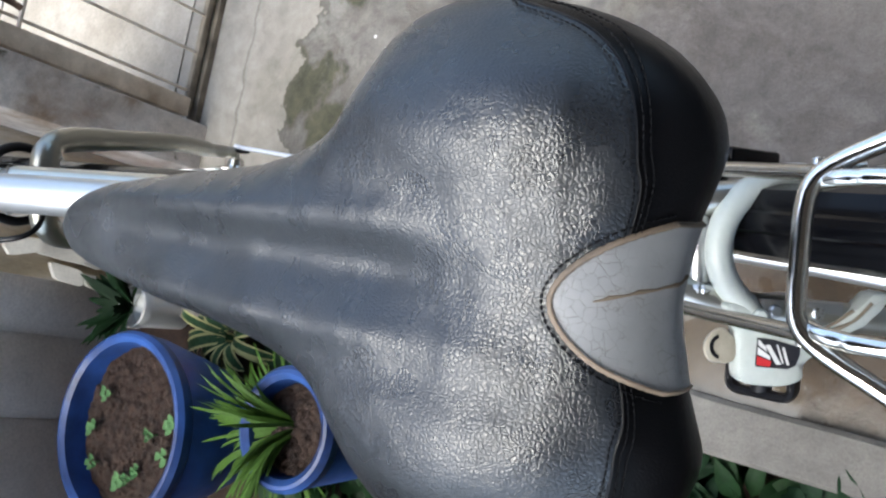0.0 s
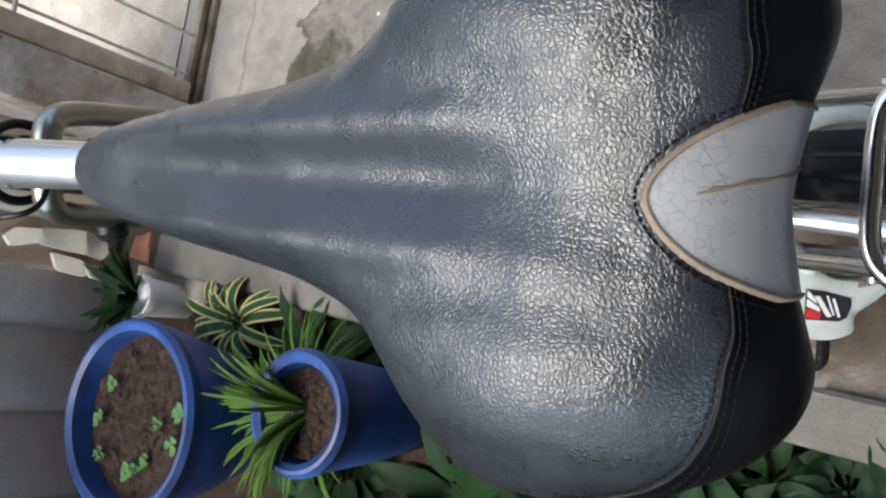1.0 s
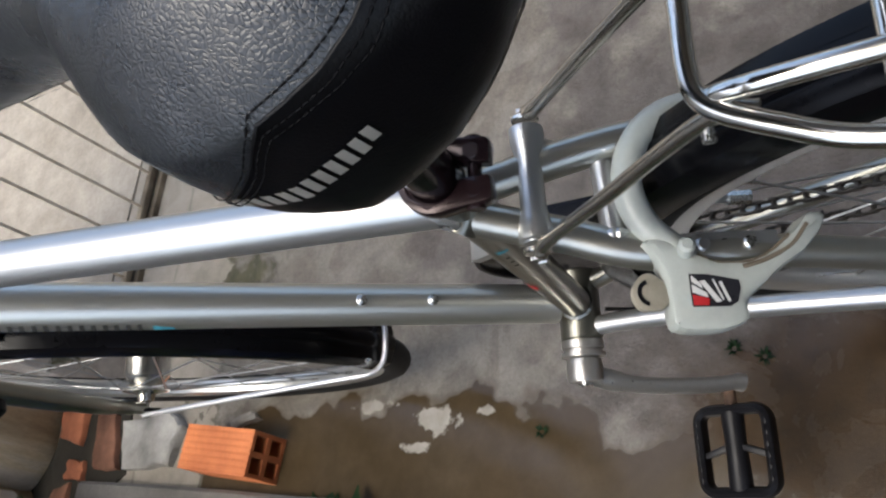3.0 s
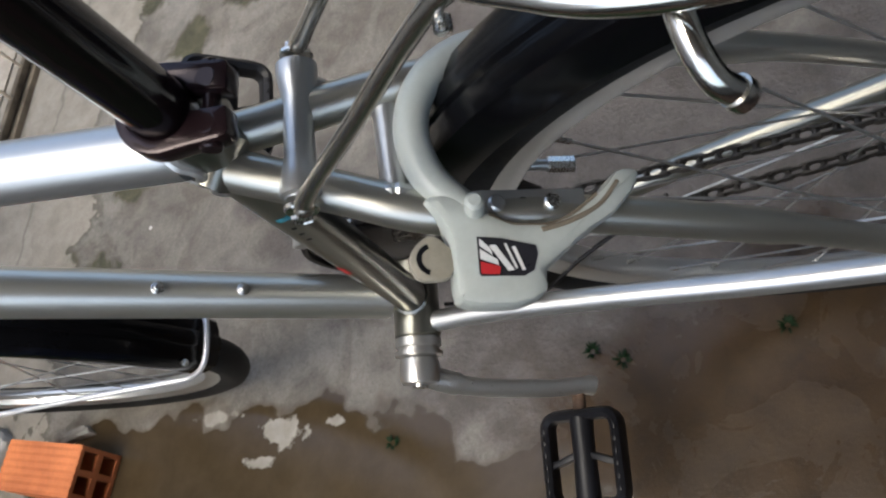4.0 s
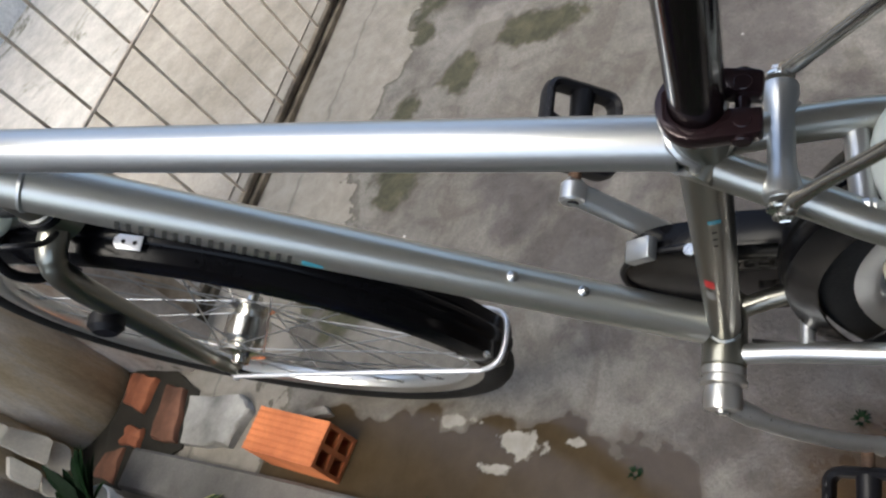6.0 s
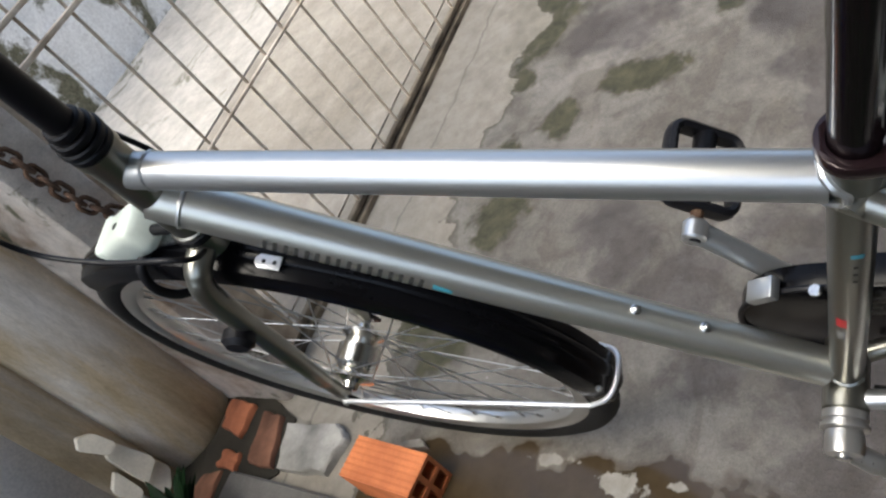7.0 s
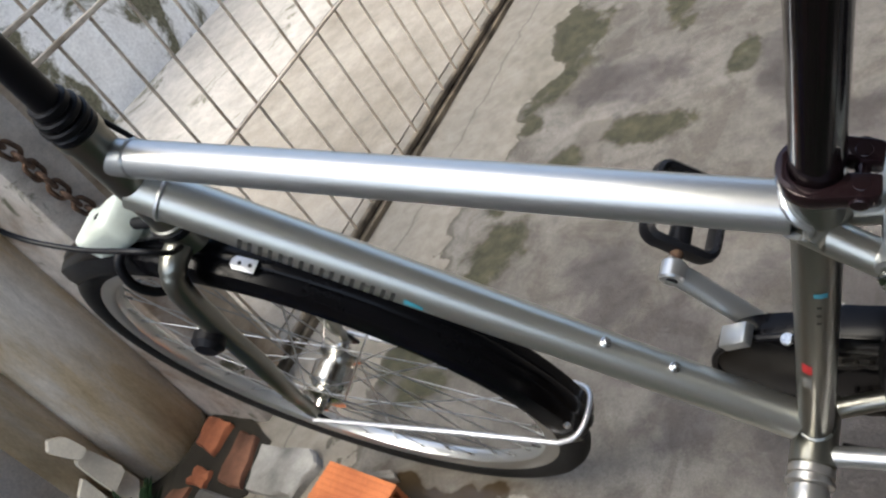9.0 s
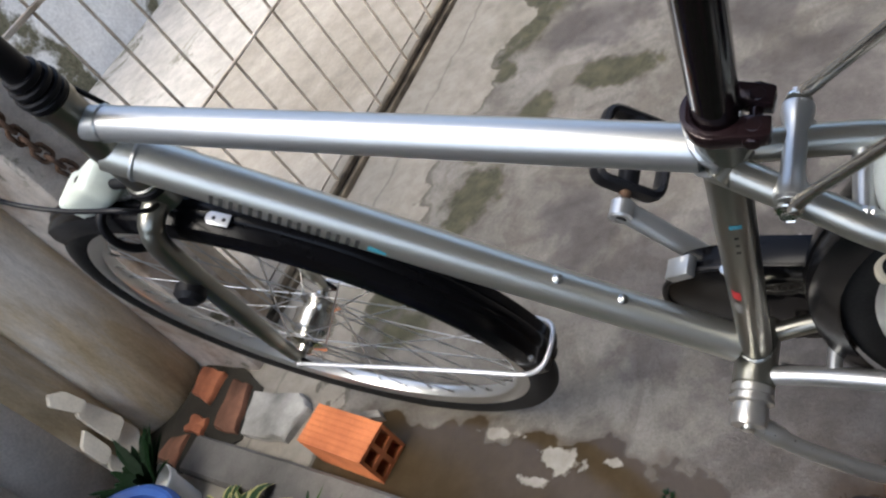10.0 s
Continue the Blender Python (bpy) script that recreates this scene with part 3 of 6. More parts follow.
gate = tagged(empty("metal_gate", Matrix.Translation((0.14, 1.152, 0)) @ Matrix.Rotation(radians(-0.3), 4, "Z")), "faded steel bar gate with rusty rails standing on a rusty track", "gate")


def gate_part(name, bm, material, label=""):
    bm.transform(Matrix.Translation((-0.14, -GY, 0)))
    return part(name, bm, material, gate, label)


gate_part("stile", box((0.040, 0.030, 1.75), Matrix.Translation((0.150, GY, 0.905)), 0.003), M_GATE)
gate_part("bottom_rail", box((2.9, 0.016, 0.016), Matrix.Translation((1.60, GY, 0.026)), 0.003), M_TRACK, "rusty bottom rail")
for z in (0.408, 0.750, 0.812, 1.16, 1.55):
    gate_part("rail", box((2.9, 0.010, 0.006 if z < 0.5 else 0.010), Matrix.Translation((1.60, GY - 0.009, z)), 0.002), M_GATE)
first = None
for i in range(36):
    x = 0.187 + 0.0825 * i
    if first is None:
        first = gate_part("bar", rod((0, GY, 0.02), (0, GY, 1.75), 0.0034, 8), M_GATE)
        first.location.x = x
    else:
        b = first.copy()
        scene.collection.objects.link(b)
        b.location.x = x
gate_part("bolt", tube(smooth_line([(0.205, GY - 0.02, 0.50), (0.204, GY - 0.022, 0.44), (0.198, GY - 0.03, 0.42)]), 0.006, 10), M_RUST, "rusty drop bolt")
bm = box((3.3, 0.030, 0.03), Matrix.Translation((0.14, 1.152, 0)) @ Matrix.Rotation(radians(-0.3), 4, "Z") @ Matrix.Translation((1.61, -0.004, -0.001)), 0.003)
tagged(part("gate_track", bm, M_TRACK), "rusty steel track of the gate set in the concrete", "track", kind="structure")


# rusty chain round the pillar
def chain_link(length, width, r):
    pts = []
    for k in range(20):
        a = 2 * math.pi * k / 20
        pts.append((width / 2 * math.cos(a), (length / 2 - width / 2) * (1 if math.sin(a) > 0 else -1) + width / 2 * math.sin(a), 0))
    return tube(pts, r, 7, closed=True)


chain = tagged(empty("rusty_chain", Matrix.Translation((0.05, 1.09, 0.7))), "rusty iron chain hanging on the gate pillar", "chain")
line = smooth_line([(-0.03, 1.088, 0.86), (0.02, 1.088, 0.78), (0.05, 1.086, 0.70), (0.058, 1.087, 0.63), (0.070, 1.087, 0.56), (0.10, 1.088, 0.50), (0.13, 1.094, 0.47)], 6)
link_me, dist, k = None, 0.0, 0
for a, b in zip(line, line[1:]):
    dist += (b - a).length
    if dist >= 0.021:
        dist = 0
        m = Matrix.Translation(b - Vector((0.05, 1.09, 0.7))) @ (b - a).to_track_quat("Y", "Z").to_matrix().to_4x4() @ Matrix.Rotation(radians(90 * (k % 2) + 20), 4, "Y")
        if link_me is None:
            o = part("link", chain_link(0.035, 0.021, 0.0043), M_RUST, chain)
            link_me = o.data
        else:
            o = new("link", link_me)
            o.parent = chain
        o.matrix_basis = m
        k += 1


# ---- rubble, loose bricks ----
def hollow_brick():
    """A fired clay brick with four holes through it, ribbed along its sides; length along y."""
    bm = bmesh.new()
    L, S = 0.160, 0.073
    ys = (-L / 2, L / 2)
    # outline with fine ribs
    ring = []
    ribs = 7
    for side in range(4):
        for k in range(ribs * 2):
            t = -S / 2 + S * k / (ribs * 2)
            d = S / 2 - (0.0012 if k % 2 else 0.0)
            ring.append([(t, -d), (d, t), (-t, d), (-d, -t)][side])
    holes = []
    for cx in (-0.017, 0.017):
        for cz in (-0.017, 0.017):
            holes.append([(cx + sx * 0.0125, cz + sz * 0.0125) for sx, sz in ((-1, -1), (1, -1), (1, 1), (-1, 1))])
    for loop, inward in [(ring, False)] + [(h, True) for h in holes]:
        a = [bm.verts.new((x, ys[0], z)) for x, z in loop]
        b = [bm.verts.new((x, ys[1], z)) for x, z in loop]
        for k in range(len(loop)):
            q = (k + 1) % len(loop)
            bm.faces.new((a[k], a[q], b[q], b[k]))
    bm.edges.ensure_lookup_table()
    for y in ys:
        es = [e for e in bm.edges if all(abs(v.co.y - y) < 1e-6 for v in e.verts)]
        bmesh.ops.triangle_fill(bm, use_beauty=True, edges=es)
    return bm


bm = hollow_brick()
brick = part("hollow_brick", bm, M_BRICK, smooth=False)
brick.matrix_world = pose(-0.118, 0.735, 0.0370, 0, 0, -7.5)
tagged(brick, "orange four-hole clay brick lying on the wet concrete", "brick")


def rubble(name, pts, h, material, label, seed):
    """A broken lump with a rough outline."""
    rnd = random.Random(seed)
    bm = bmesh.new()
    n = len(pts)
    cx, cy = sum(p[0] for p in pts) / n, sum(p[1] for p in pts) / n
    fine = []
    for i in range(n):
        a, b = pts[i], pts[(i + 1) % n]
        for k in range(4):
            t = k / 4
            fine.append((a[0] + (b[0] - a[0]) * t + rnd.uniform(-1, 1) * 0.003, a[1] + (b[1] - a[1]) * t + rnd.uniform(-1, 1) * 0.003))
    rings = []
    for s, z in ((1.0, -0.02), (1.0, h * 0.75), (0.93, h)):
        rings.append([bm.verts.new((cx + (x - cx) * s - cx, cy + (y - cy) * s - cy, z + rnd.uniform(-1, 1) * 0.0025)) for x, y in fine])
    for a, b in zip(rings, rings[1:]):
        for k in range(len(fine)):
            q = (k + 1) % len(fine)
            bm.faces.new((a[k], a[q], b[q], b[k]))
    c = bm.verts.new((0, 0, h + 0.002))
    for k in range(len(fine)):
        bm.faces.new((rings[-1][k], rings[-1][(k + 1) % len(fine)], c))
    ob = part(name, bm, material)
    ob.location = (cx, cy, 0)
    return tagged(ob, label, name.replace("_", " "))


earth = rubble("earth_patch", [(0.045, 1.275), (0.02, 1.15), (-0.02, 1.065), (-0.13, 1.045), (-0.22, 1.165), (-0.215, 1.26), (-0.07, 1.285)], 0.006, M_MORTAR, "dark mossy earth between the old bricks by the column", 2)
tagged(earth, kind="structure")
rubble("broken_brick", [(0.012, 1.268), (0.002, 1.190), (-0.074, 1.186), (-0.054, 1.258)], 0.020, M_REDBRICK, "broken orange-red brick set in the ground by the column", 3)
rubble("broken_brick", [(-0.009, 1.150), (-0.022, 1.094), (-0.126, 1.060), (-0.123, 1.131)], 0.018, M_OLDBRICK, "long brown brick laid flat in the earth beside the kerb", 4)
rubble("broken_brick", [(-0.098, 1.214), (-0.105, 1.165), (-0.139, 1.157), (-0.138, 1.219)], 0.016, M_REDBRICK, "small piece of red brick at the end of the kerb", 5)
rubble("broken_brick", [(-0.153, 1.248), (-0.142, 1.196), (-0.211, 1.190), (-0.200, 1.258)], 0.014, M_OLDBRICK, "brown brick piece behind the end of the kerb", 9)
rubble("rubble_stone", [(-0.036, 1.066), (-0.027, 0.930), (-0.052, 0.900), (-0.122, 0.918), (-0.128, 1.040)], 0.02, M_STONE, "rough lump of grey concrete beside the brick", 6)
rubble("rubble_stone", [(-0.057, 0.785), (-0.038, 0.735), (-0.055, 0.712), (-0.068, 0.770)], 0.012, M_STONE, "small pale stone lying on the concrete", 7)

# broken cream tiles stuck between the column and the wall
tiles = tagged(empty("tile_strip", Matrix.Translation((-0.19, 1.328, 0))), "strip of broken cream tiles between column and wall", "tile strip", kind="structure")
rnd = random.Random(8)
SHARDS = [[(-0.203, 0.251), (-0.181, 0.230), (-0.176, 0.185), (-0.203, 0.183), (-0.222, 0.236)], [(-0.173, 0.176), (-0.162, 0.094), (-0.213, 0.084), (-0.212, 0.125), (-0.207, 0.175)], [(-0.163, 0.086), (-0.162, 0.049), (-0.197, 0.028), (-0.219, 0.042), (-0.213, 0.075)], [(-0.217, 0.147), (-0.225, 0.081), (-0.260, 0.076), (-0.254, 0.131)], [(-0.231, 0.071), (-0.231, 0.039), (-0.262, 0.033), (-0.257, 0.058)]]
part("infill", box((0.125, 0.14, 1.97), Matrix.Translation((-0.020, 0.074, 0.915)), 0.028, 4), M_COLUMN, tiles, "grey cement infill")
for poly in SHARDS:
    cx, cz = sum(p[0] for p in poly) / len(poly), sum(p[1] for p in poly) / len(poly)
    bm = bmesh.new()
    rings = []
    for k, y in ((1.0, 0.0), (1.0, -0.007), (0.95, -0.010)):
        fine = []
        for a, b in zip(poly, poly[1:] + poly[:1]):
            fine += [(a[0] * 0.88 + b[0] * 0.12, a[1] * 0.88 + b[1] * 0.12), (a[0] * 0.5 + b[0] * 0.5, a[1] * 0.5 + b[1] * 0.5), (a[0] * 0.12 + b[0] * 0.88, a[1] * 0.12 + b[1] * 0.88)]
        rings.append([bm.verts.new((cx + (x - cx) * k + 0.19, y - 0.011 + 0.05 * (x - cx) + 0.34 * (z - cz), cz + (z - cz) * k)) for x, z in fine])
    for a, b in zip(rings, rings[1:]):
        for q in range(len(a)):
            bm.faces.new((a[q], a[(q + 1) % len(a)], b[(q + 1) % len(a)], b[q]))
    bm.faces.new(rings[-1])
    bm.faces.new(rings[0][::-1])
    bmesh.ops.recalc_face_normals(bm, faces=bm.faces)
    part("tile", bm, M_TILE, tiles, smooth=False)


# ---- the bicycle ----
CX = 0.001
bike = tagged(empty("bicycle", STAND), "silver city bicycle with black grained saddle leaning on its stand", "bicycle")
frame_ = empty("bicycle_frame", None, bike)

ST0, ST1 = Vector((CX, 0.000, 0.29)), Vector((CX, -0.1075, 0.702))
HT0, HT1 = Vector((CX, 0.4525, 0.722)), Vector((CX, 0.4075, 0.857))
TT = [Vector((CX, -0.097, 0.670)), Vector((CX, 0.412, 0.818))]
DT = [Vector((CX, -0.0017, 0.3048)), Vector((CX, 0.4365, 0.7795))]
part("seat_tube", tube([ST0, ST1], 0.0150, 24), M_FRAME_SHADED, frame_)
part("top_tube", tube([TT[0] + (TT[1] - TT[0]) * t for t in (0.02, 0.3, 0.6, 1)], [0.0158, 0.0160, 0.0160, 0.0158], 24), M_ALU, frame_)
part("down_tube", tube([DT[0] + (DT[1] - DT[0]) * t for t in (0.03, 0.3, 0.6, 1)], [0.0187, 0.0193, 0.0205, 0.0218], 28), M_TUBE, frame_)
part("head_tube", tube([HT0, HT0 + (HT1 - HT0) * 0.06, HT0 + (HT1 - HT0) * 0.07, HT0 + (HT1 - HT0) * 0.93, HT0 + (HT1 - HT0) * 0.94, HT1], [0.0205, 0.0205, 0.0185, 0.0185, 0.0205, 0.0205], 28), M_FRAME_SHADED, frame_)
part("bottom_bracket_shell", disc_between((CX - 0.035, 0, 0.29), (CX + 0.035, 0, 0.29), 0.0205, 0.002, 32), M_FRAME_SHADED, frame_)


def weld_ring(centre, axis, r, bead):
    """A scalloped weld bead round a tube's end."""
    axis = Vector(axis).normalized()
    u = axis.orthogonal().normalized()
    w = axis.cross(u)
    pts = [Vector(centre) + (r + 0.0005 * (k % 2)) * (math.cos(2 * math.pi * k / 40) * u + math.sin(2 * math.pi * k / 40) * w) for k in range(40)]
    return tube(pts, [bead * (1.0 + 0.09 * math.sin(k * 2.1) + 0.06 * math.sin(k * 0.9)) for k in range(40)], 8, closed=True)


td = (TT[1] - TT[0]).normalized()
tw = Vector((1, 0, 0)).cross(td)
fillet = []
for k in range(48):
    fx, fz = 0.0160 * math.cos(2 * math.pi * k / 48), 0.0160 * math.sin(2 * math.pi * k / 48)
    fillet.append(TT[0] + Vector((fx, 0, 0)) + tw * fz + td * (math.sqrt(max(0.0, 0.0150 ** 2 - fx * fx)) + 0.0008))
part("weld", tube(fillet, [0.0030 + 0.0003 * math.sin(k * 1.7) + 0.0003 * math.sin(k * 0.8) for k in range(48)], 8, closed=True), M_ALU, frame_, "rippled weld bead")
part("weld", weld_ring(TT[0] + (TT[1] - TT[0]) * 0.955, TT[1] - TT[0], 0.0150, 0.0020), M_ALU, frame_)
part("weld", weld_ring(DT[0] + (DT[1] - DT[0]) * 0.955, DT[1] - DT[0], 0.0208, 0.0024), M_ALU, frame_)
part("weld", weld_ring(DT[0] + (DT[1] - DT[0]) * 0.036, DT[1] - DT[0], 0.0158, 0.0022), M_FRAME_SHADED, frame_)
# bottle bosses on the down tube
for along in (0.147, 0.213):
    d = (DT[1] - DT[0]).normalized()
    nrm = Vector((0.02, -d.z, d.y)).normalized()
    base = DT[0] + d * along + nrm * 0.0180
    part("bottle_boss", disc_between(base, base + nrm * 0.0045, 0.0052, 0.001, 16), M_SCREW, frame_)
    part("boss_screw", disc_between(base + nrm * 0.0040, base + nrm * 0.0065, 0.0030, 0.0008, 12), M_SCREW, frame_)

# rear stays, one pair after the other
RA = Vector((0.018, -0.434, 0.345))
for s in (-1, 1):
    part("seat_stay", tube(smooth_line([(s * 0.006, -0.092, 0.664), (s * 0.013, -0.115, 0.650), (s * 0.0235, -0.148, 0.633), (s * 0.035 - 0.002, -0.190, 0.612), (s * 0.0425 + 0.002, -0.255, 0.570), (s * 0.052 + 0.006, -0.335, 0.497), (RA.x + s * 0.064, RA.y + 0.01, 0.362)]), [0.0108] * 30 + [0.0095] * 10 + [0.008] * 9, 18), M_STAYS, frame_)
    # the right chain stay takes the copy of the paint with shade in its colour
    part("chain_stay", tube(smooth_line([(CX + s * 0.022, -0.012, 0.289), (0.008 + s * 0.029, -0.07, 0.296), (0.012 + s * 0.040, -0.18, 0.310), (0.015 + s * 0.053, -0.30, 0.326), (RA.x + s * 0.064, RA.y + 0.012, 0.345)]), 0.0095, 18), M_ALU if s < 0 else M_FRAME_SHADED, frame_)
    part("dropout", box((0.006, 0.05, 0.035), Matrix.Translation((RA.x + s * 0.064, RA.y + 0.004, 0.348)), 0.002), M_CRANK, frame_)
part("stay_bridge", tube([(-0.028, -0.172, 0.621), (0.026, -0.168, 0.621)], 0.0072, 16), M_ALU, frame_)
part("chain_stay_bridge", tube([(-0.018, -0.075, 0.297), (0.036, -0.075, 0.297)], 0.007, 14), M_ALU, frame_)
part("stay_collar", tube([(-0.0155, -0.094, 0.661), (CX, -0.107, 0.664), (0.0220, -0.094, 0.661)], 0.0098, 16), M_FRAME_SHADED, frame_)
for p in ((-0.027, -0.172, 0.621), (0.025, -0.168, 0.621)):
    part("weld", weld_ring(p, (1, 0, 0), 0.0078, 0.0038), M_ALU, frame_)

part("weld", weld_ring(ST0 + (ST1 - ST0).normalized() * 0.021, ST1 - ST0, 0.0142, 0.0032), M_FRAME_SHADED, frame_)

# stickers on the seat tube: small round blue one, red flash and tiny dark marks
d = (ST1 - ST0).normalized()


def tube_sticker(name, t, ang, w, h, material, label):
    """A thin label wrapped on the seat tube: t along it, ang about it, w round it, h along it."""
    bm = bmesh.new()
    u, v = Vector((-1, 0, 0)), d.cross(Vector((-1, 0, 0))).normalized()
    rows = []
    for j in range(7):
        row = []
        for i in range(9):
            fx, fy = i / 8 * 2 - 1, j / 6 * 2 - 1
            a = ang + fx * w / 2 / 0.0153
            row.append(bm.verts.new(ST0 + d * (t + fy * h / 2) + 0.0153 * (math.cos(a) * u + math.sin(a) * v)))
        rows.append(row)
    for j in range(6):
        for i in range(8):
            if w > 0.006 or (abs(i - 3.5) < 3.6 and abs(j - 2.5) < 2.6):
                bm.faces.new((rows[j][i], rows[j][i + 1], rows[j + 1][i + 1], rows[j + 1][i]))
    return part(name, bm, material, frame_, label)


tube_sticker("sticker", 0.312, 0.25, 0.0085, 0.006, M_STK_CYAN, "small blue sticker")
for t in (0.295, 0.283, 0.271):
    tube_sticker("printed_mark", t, 0.2, 0.003, 0.0035, M_DARKLETTER, "tiny dark printed mark")
tube_sticker("sticker", 0.185, -0.35, 0.008, 0.017, M_STK_RED, "red sticker")
tube_sticker("sticker", 0.158, -0.35, 0.007, 0.020, M_LETTER, "worn pale sticker")

# name on the down tube, drawn as plain bars, with a small blue emblem at its end
dd = (DT[1] - DT[0]).normalized()
dn = Vector((0, -dd.z, dd.y))


def on_down_tube(along, ang, lift=0.0003):
    r = float(np.interp(along / (DT[1] - DT[0]).length, (0.03, 0.3, 0.6, 1.0), (0.0187, 0.0193, 0.0205, 0.0218))) + lift
    return DT[0] + dd * along + r * (-math.cos(ang) * Vector((1, 0, 0)) + math.sin(ang) * dn)


for i in range(8):
    bm = bmesh.new()
    a0 = 0.544 - 0.0186 * i
    lo, hi = -0.14, 0.52
    for w0, w1 in ((0.0, 0.0040), (0.0090, 0.0130)):
        rows = [[bm.verts.new(on_down_tube(a0 - w, lo + (hi - lo) * k / 6)) for w in (w0, w1)] for k in range(7)]
        for r0, r1 in zip(rows, rows[1:]):
            bm.faces.new((r0[0], r0[1], r1[1], r1[0]))
    k0 = 0.5 if i % 2 else 0.85
    rows = [[bm.verts.new(on_down_tube(a0 - 0.0028 - 0.0067 * q / 3, lo + (hi - lo) * (k0 - 0.06 * s))) for s in (0, 1)] for q in range(4)]
    for r0, r1 in zip(rows, rows[1:]):
        bm.faces.new((r0[0], r0[1], r1[1], r1[0]))
    part("lettering", bm, M_DARKLETTER, frame_, "worn dark lettering bar")
bm = bmesh.new()
rows = [[bm.verts.new(on_down_tube(0.392 - 0.018 * w, 0.0 + 0.40 * k / 5 * (1 - 0.35 * w))) for w in (0, 0.35, 0.5, 0.7, 1.0)] for k in range(6)]
for r0, r1 in zip(rows, rows[1:]):
    for k in (0, 1, 2, 3):
        bm.faces.new((r0[k], r0[k + 1], r1[k + 1], r1[k]))
part("emblem", bm, M_STK_CYAN, frame_, "small faded blue emblem")

# ---- seat post, clamp ----
axis = d
P0, P1 = ST1 - axis * 0.02, ST1 + axis * 0.235
part("seat_post", tube([P0, P1], 0.0141, 28), M_POST, bike, "glossy black seat post")
clamp = empty("seat_clamp", None, bike)
right = Vector((1, 0, 0))
back = -(right.cross(axis)).normalized()
if back.y > 0:
    back = -back
cm = Matrix.Translation(ST1 + axis * 0.004) @ Matrix((right, back, axis)).transposed().to_4x4()
outline = [(0.0034, 0.0310), (0.0150, 0.0318), (0.0172, 0.0305), (0.0182, 0.0270), (0.0196, 0.012)]
outline += [(0.0212 * math.cos(radians(a)), 0.0212 * math.sin(radians(a))) for a in range(12, -193, -12)]
outline += [(-0.0196, 0.012), (-0.0182, 0.0270), (-0.0172, 0.0305), (-0.0150, 0.0318), (-0.0034, 0.0310)]
outline += [(0.0144 * math.cos(radians(a)), 0.0144 * math.sin(radians(a))) for a in range(104, 437, 9)]
part("collar", plate(outline, 0.0120, cm @ Matrix.Translation((0, 0, -0.0050)), 0.0016), M_CLAMP, clamp)
for s in (-1, 1):
    part("bolt_end", disc_between(cm @ Vector((s * 0.0165, 0.0215, 0.0005)), cm @ Vector((s * 0.0205, 0.0215, 0.0005)), 0.0052, 0.0008, 20), M_CLAMP, clamp)
    part("ear_plug", disc_between(cm @ Vector((s * 0.0105, 0.0215, 0.0063)), cm @ Vector((s * 0.0105, 0.0215, 0.0074)), 0.0046, 0.0005, 20), M_CLAMP, clamp)
part("clamp_bolt", disc_between(cm @ Vector((-0.0155, 0.0215, 0.0005)), cm @ Vector((0.0155, 0.0215, 0.0005)), 0.0040, 0.001, 16), M_CLAMP, clamp)

# ---- rack mount: a spool between the stays, with the rack's struts bolted to its ends ----
PL, PR = Vector((-0.034, -0.1365, 0.648)), Vector((0.0485, -0.1335, 0.646))
mount = empty("rack_mount", None, bike)
ax = (PR - PL).normalized()
mm = Matrix.Translation(PL) @ ax.to_track_quat("Z", "Y").to_matrix().to_4x4()
L = (PR - PL).length
part("spool", lathe([(0.0085, 0.006), (0.0102, 0.007), (0.0104, 0.012), (0.0090, 0.019), (0.0076, 0.026), (0.0074, L / 2), (0.0076, L - 0.026), (0.0090, L - 0.019), (0.0104, L - 0.012), (0.0102, L - 0.007), (0.0085, L - 0.006)], mm, 28), M_ALU, mount)
for s, p in ((-1, PL), (1, PR)):
    part("lug", tube([p - s * ax * 0.016 + Vector((0, 0, -0.002)), p - s * ax * 0.017 + Vector((0, -0.006, -0.020))], 0.0068, 14), M_ALU, mount)
    part("bolt_head", disc_between(p - ax * 0.004 * s * -1, p + ax * 0.0045 * s, 0.0055, 0.0012, 6), M_SCREW, mount)
    part("washer", disc_between(p - ax * 0.007 * s, p - ax * 0.0052 * s, 0.0078, 0.0004, 20), M_STEEL, mount)

# ---- rear rack ----
rack = empty("rear_rack", None, bike)
RX, RZ = 0.009, 0.775


def mirrored(pts, s):
    return [Vector((RX + s * x, y, z)) for x, y, z in pts]


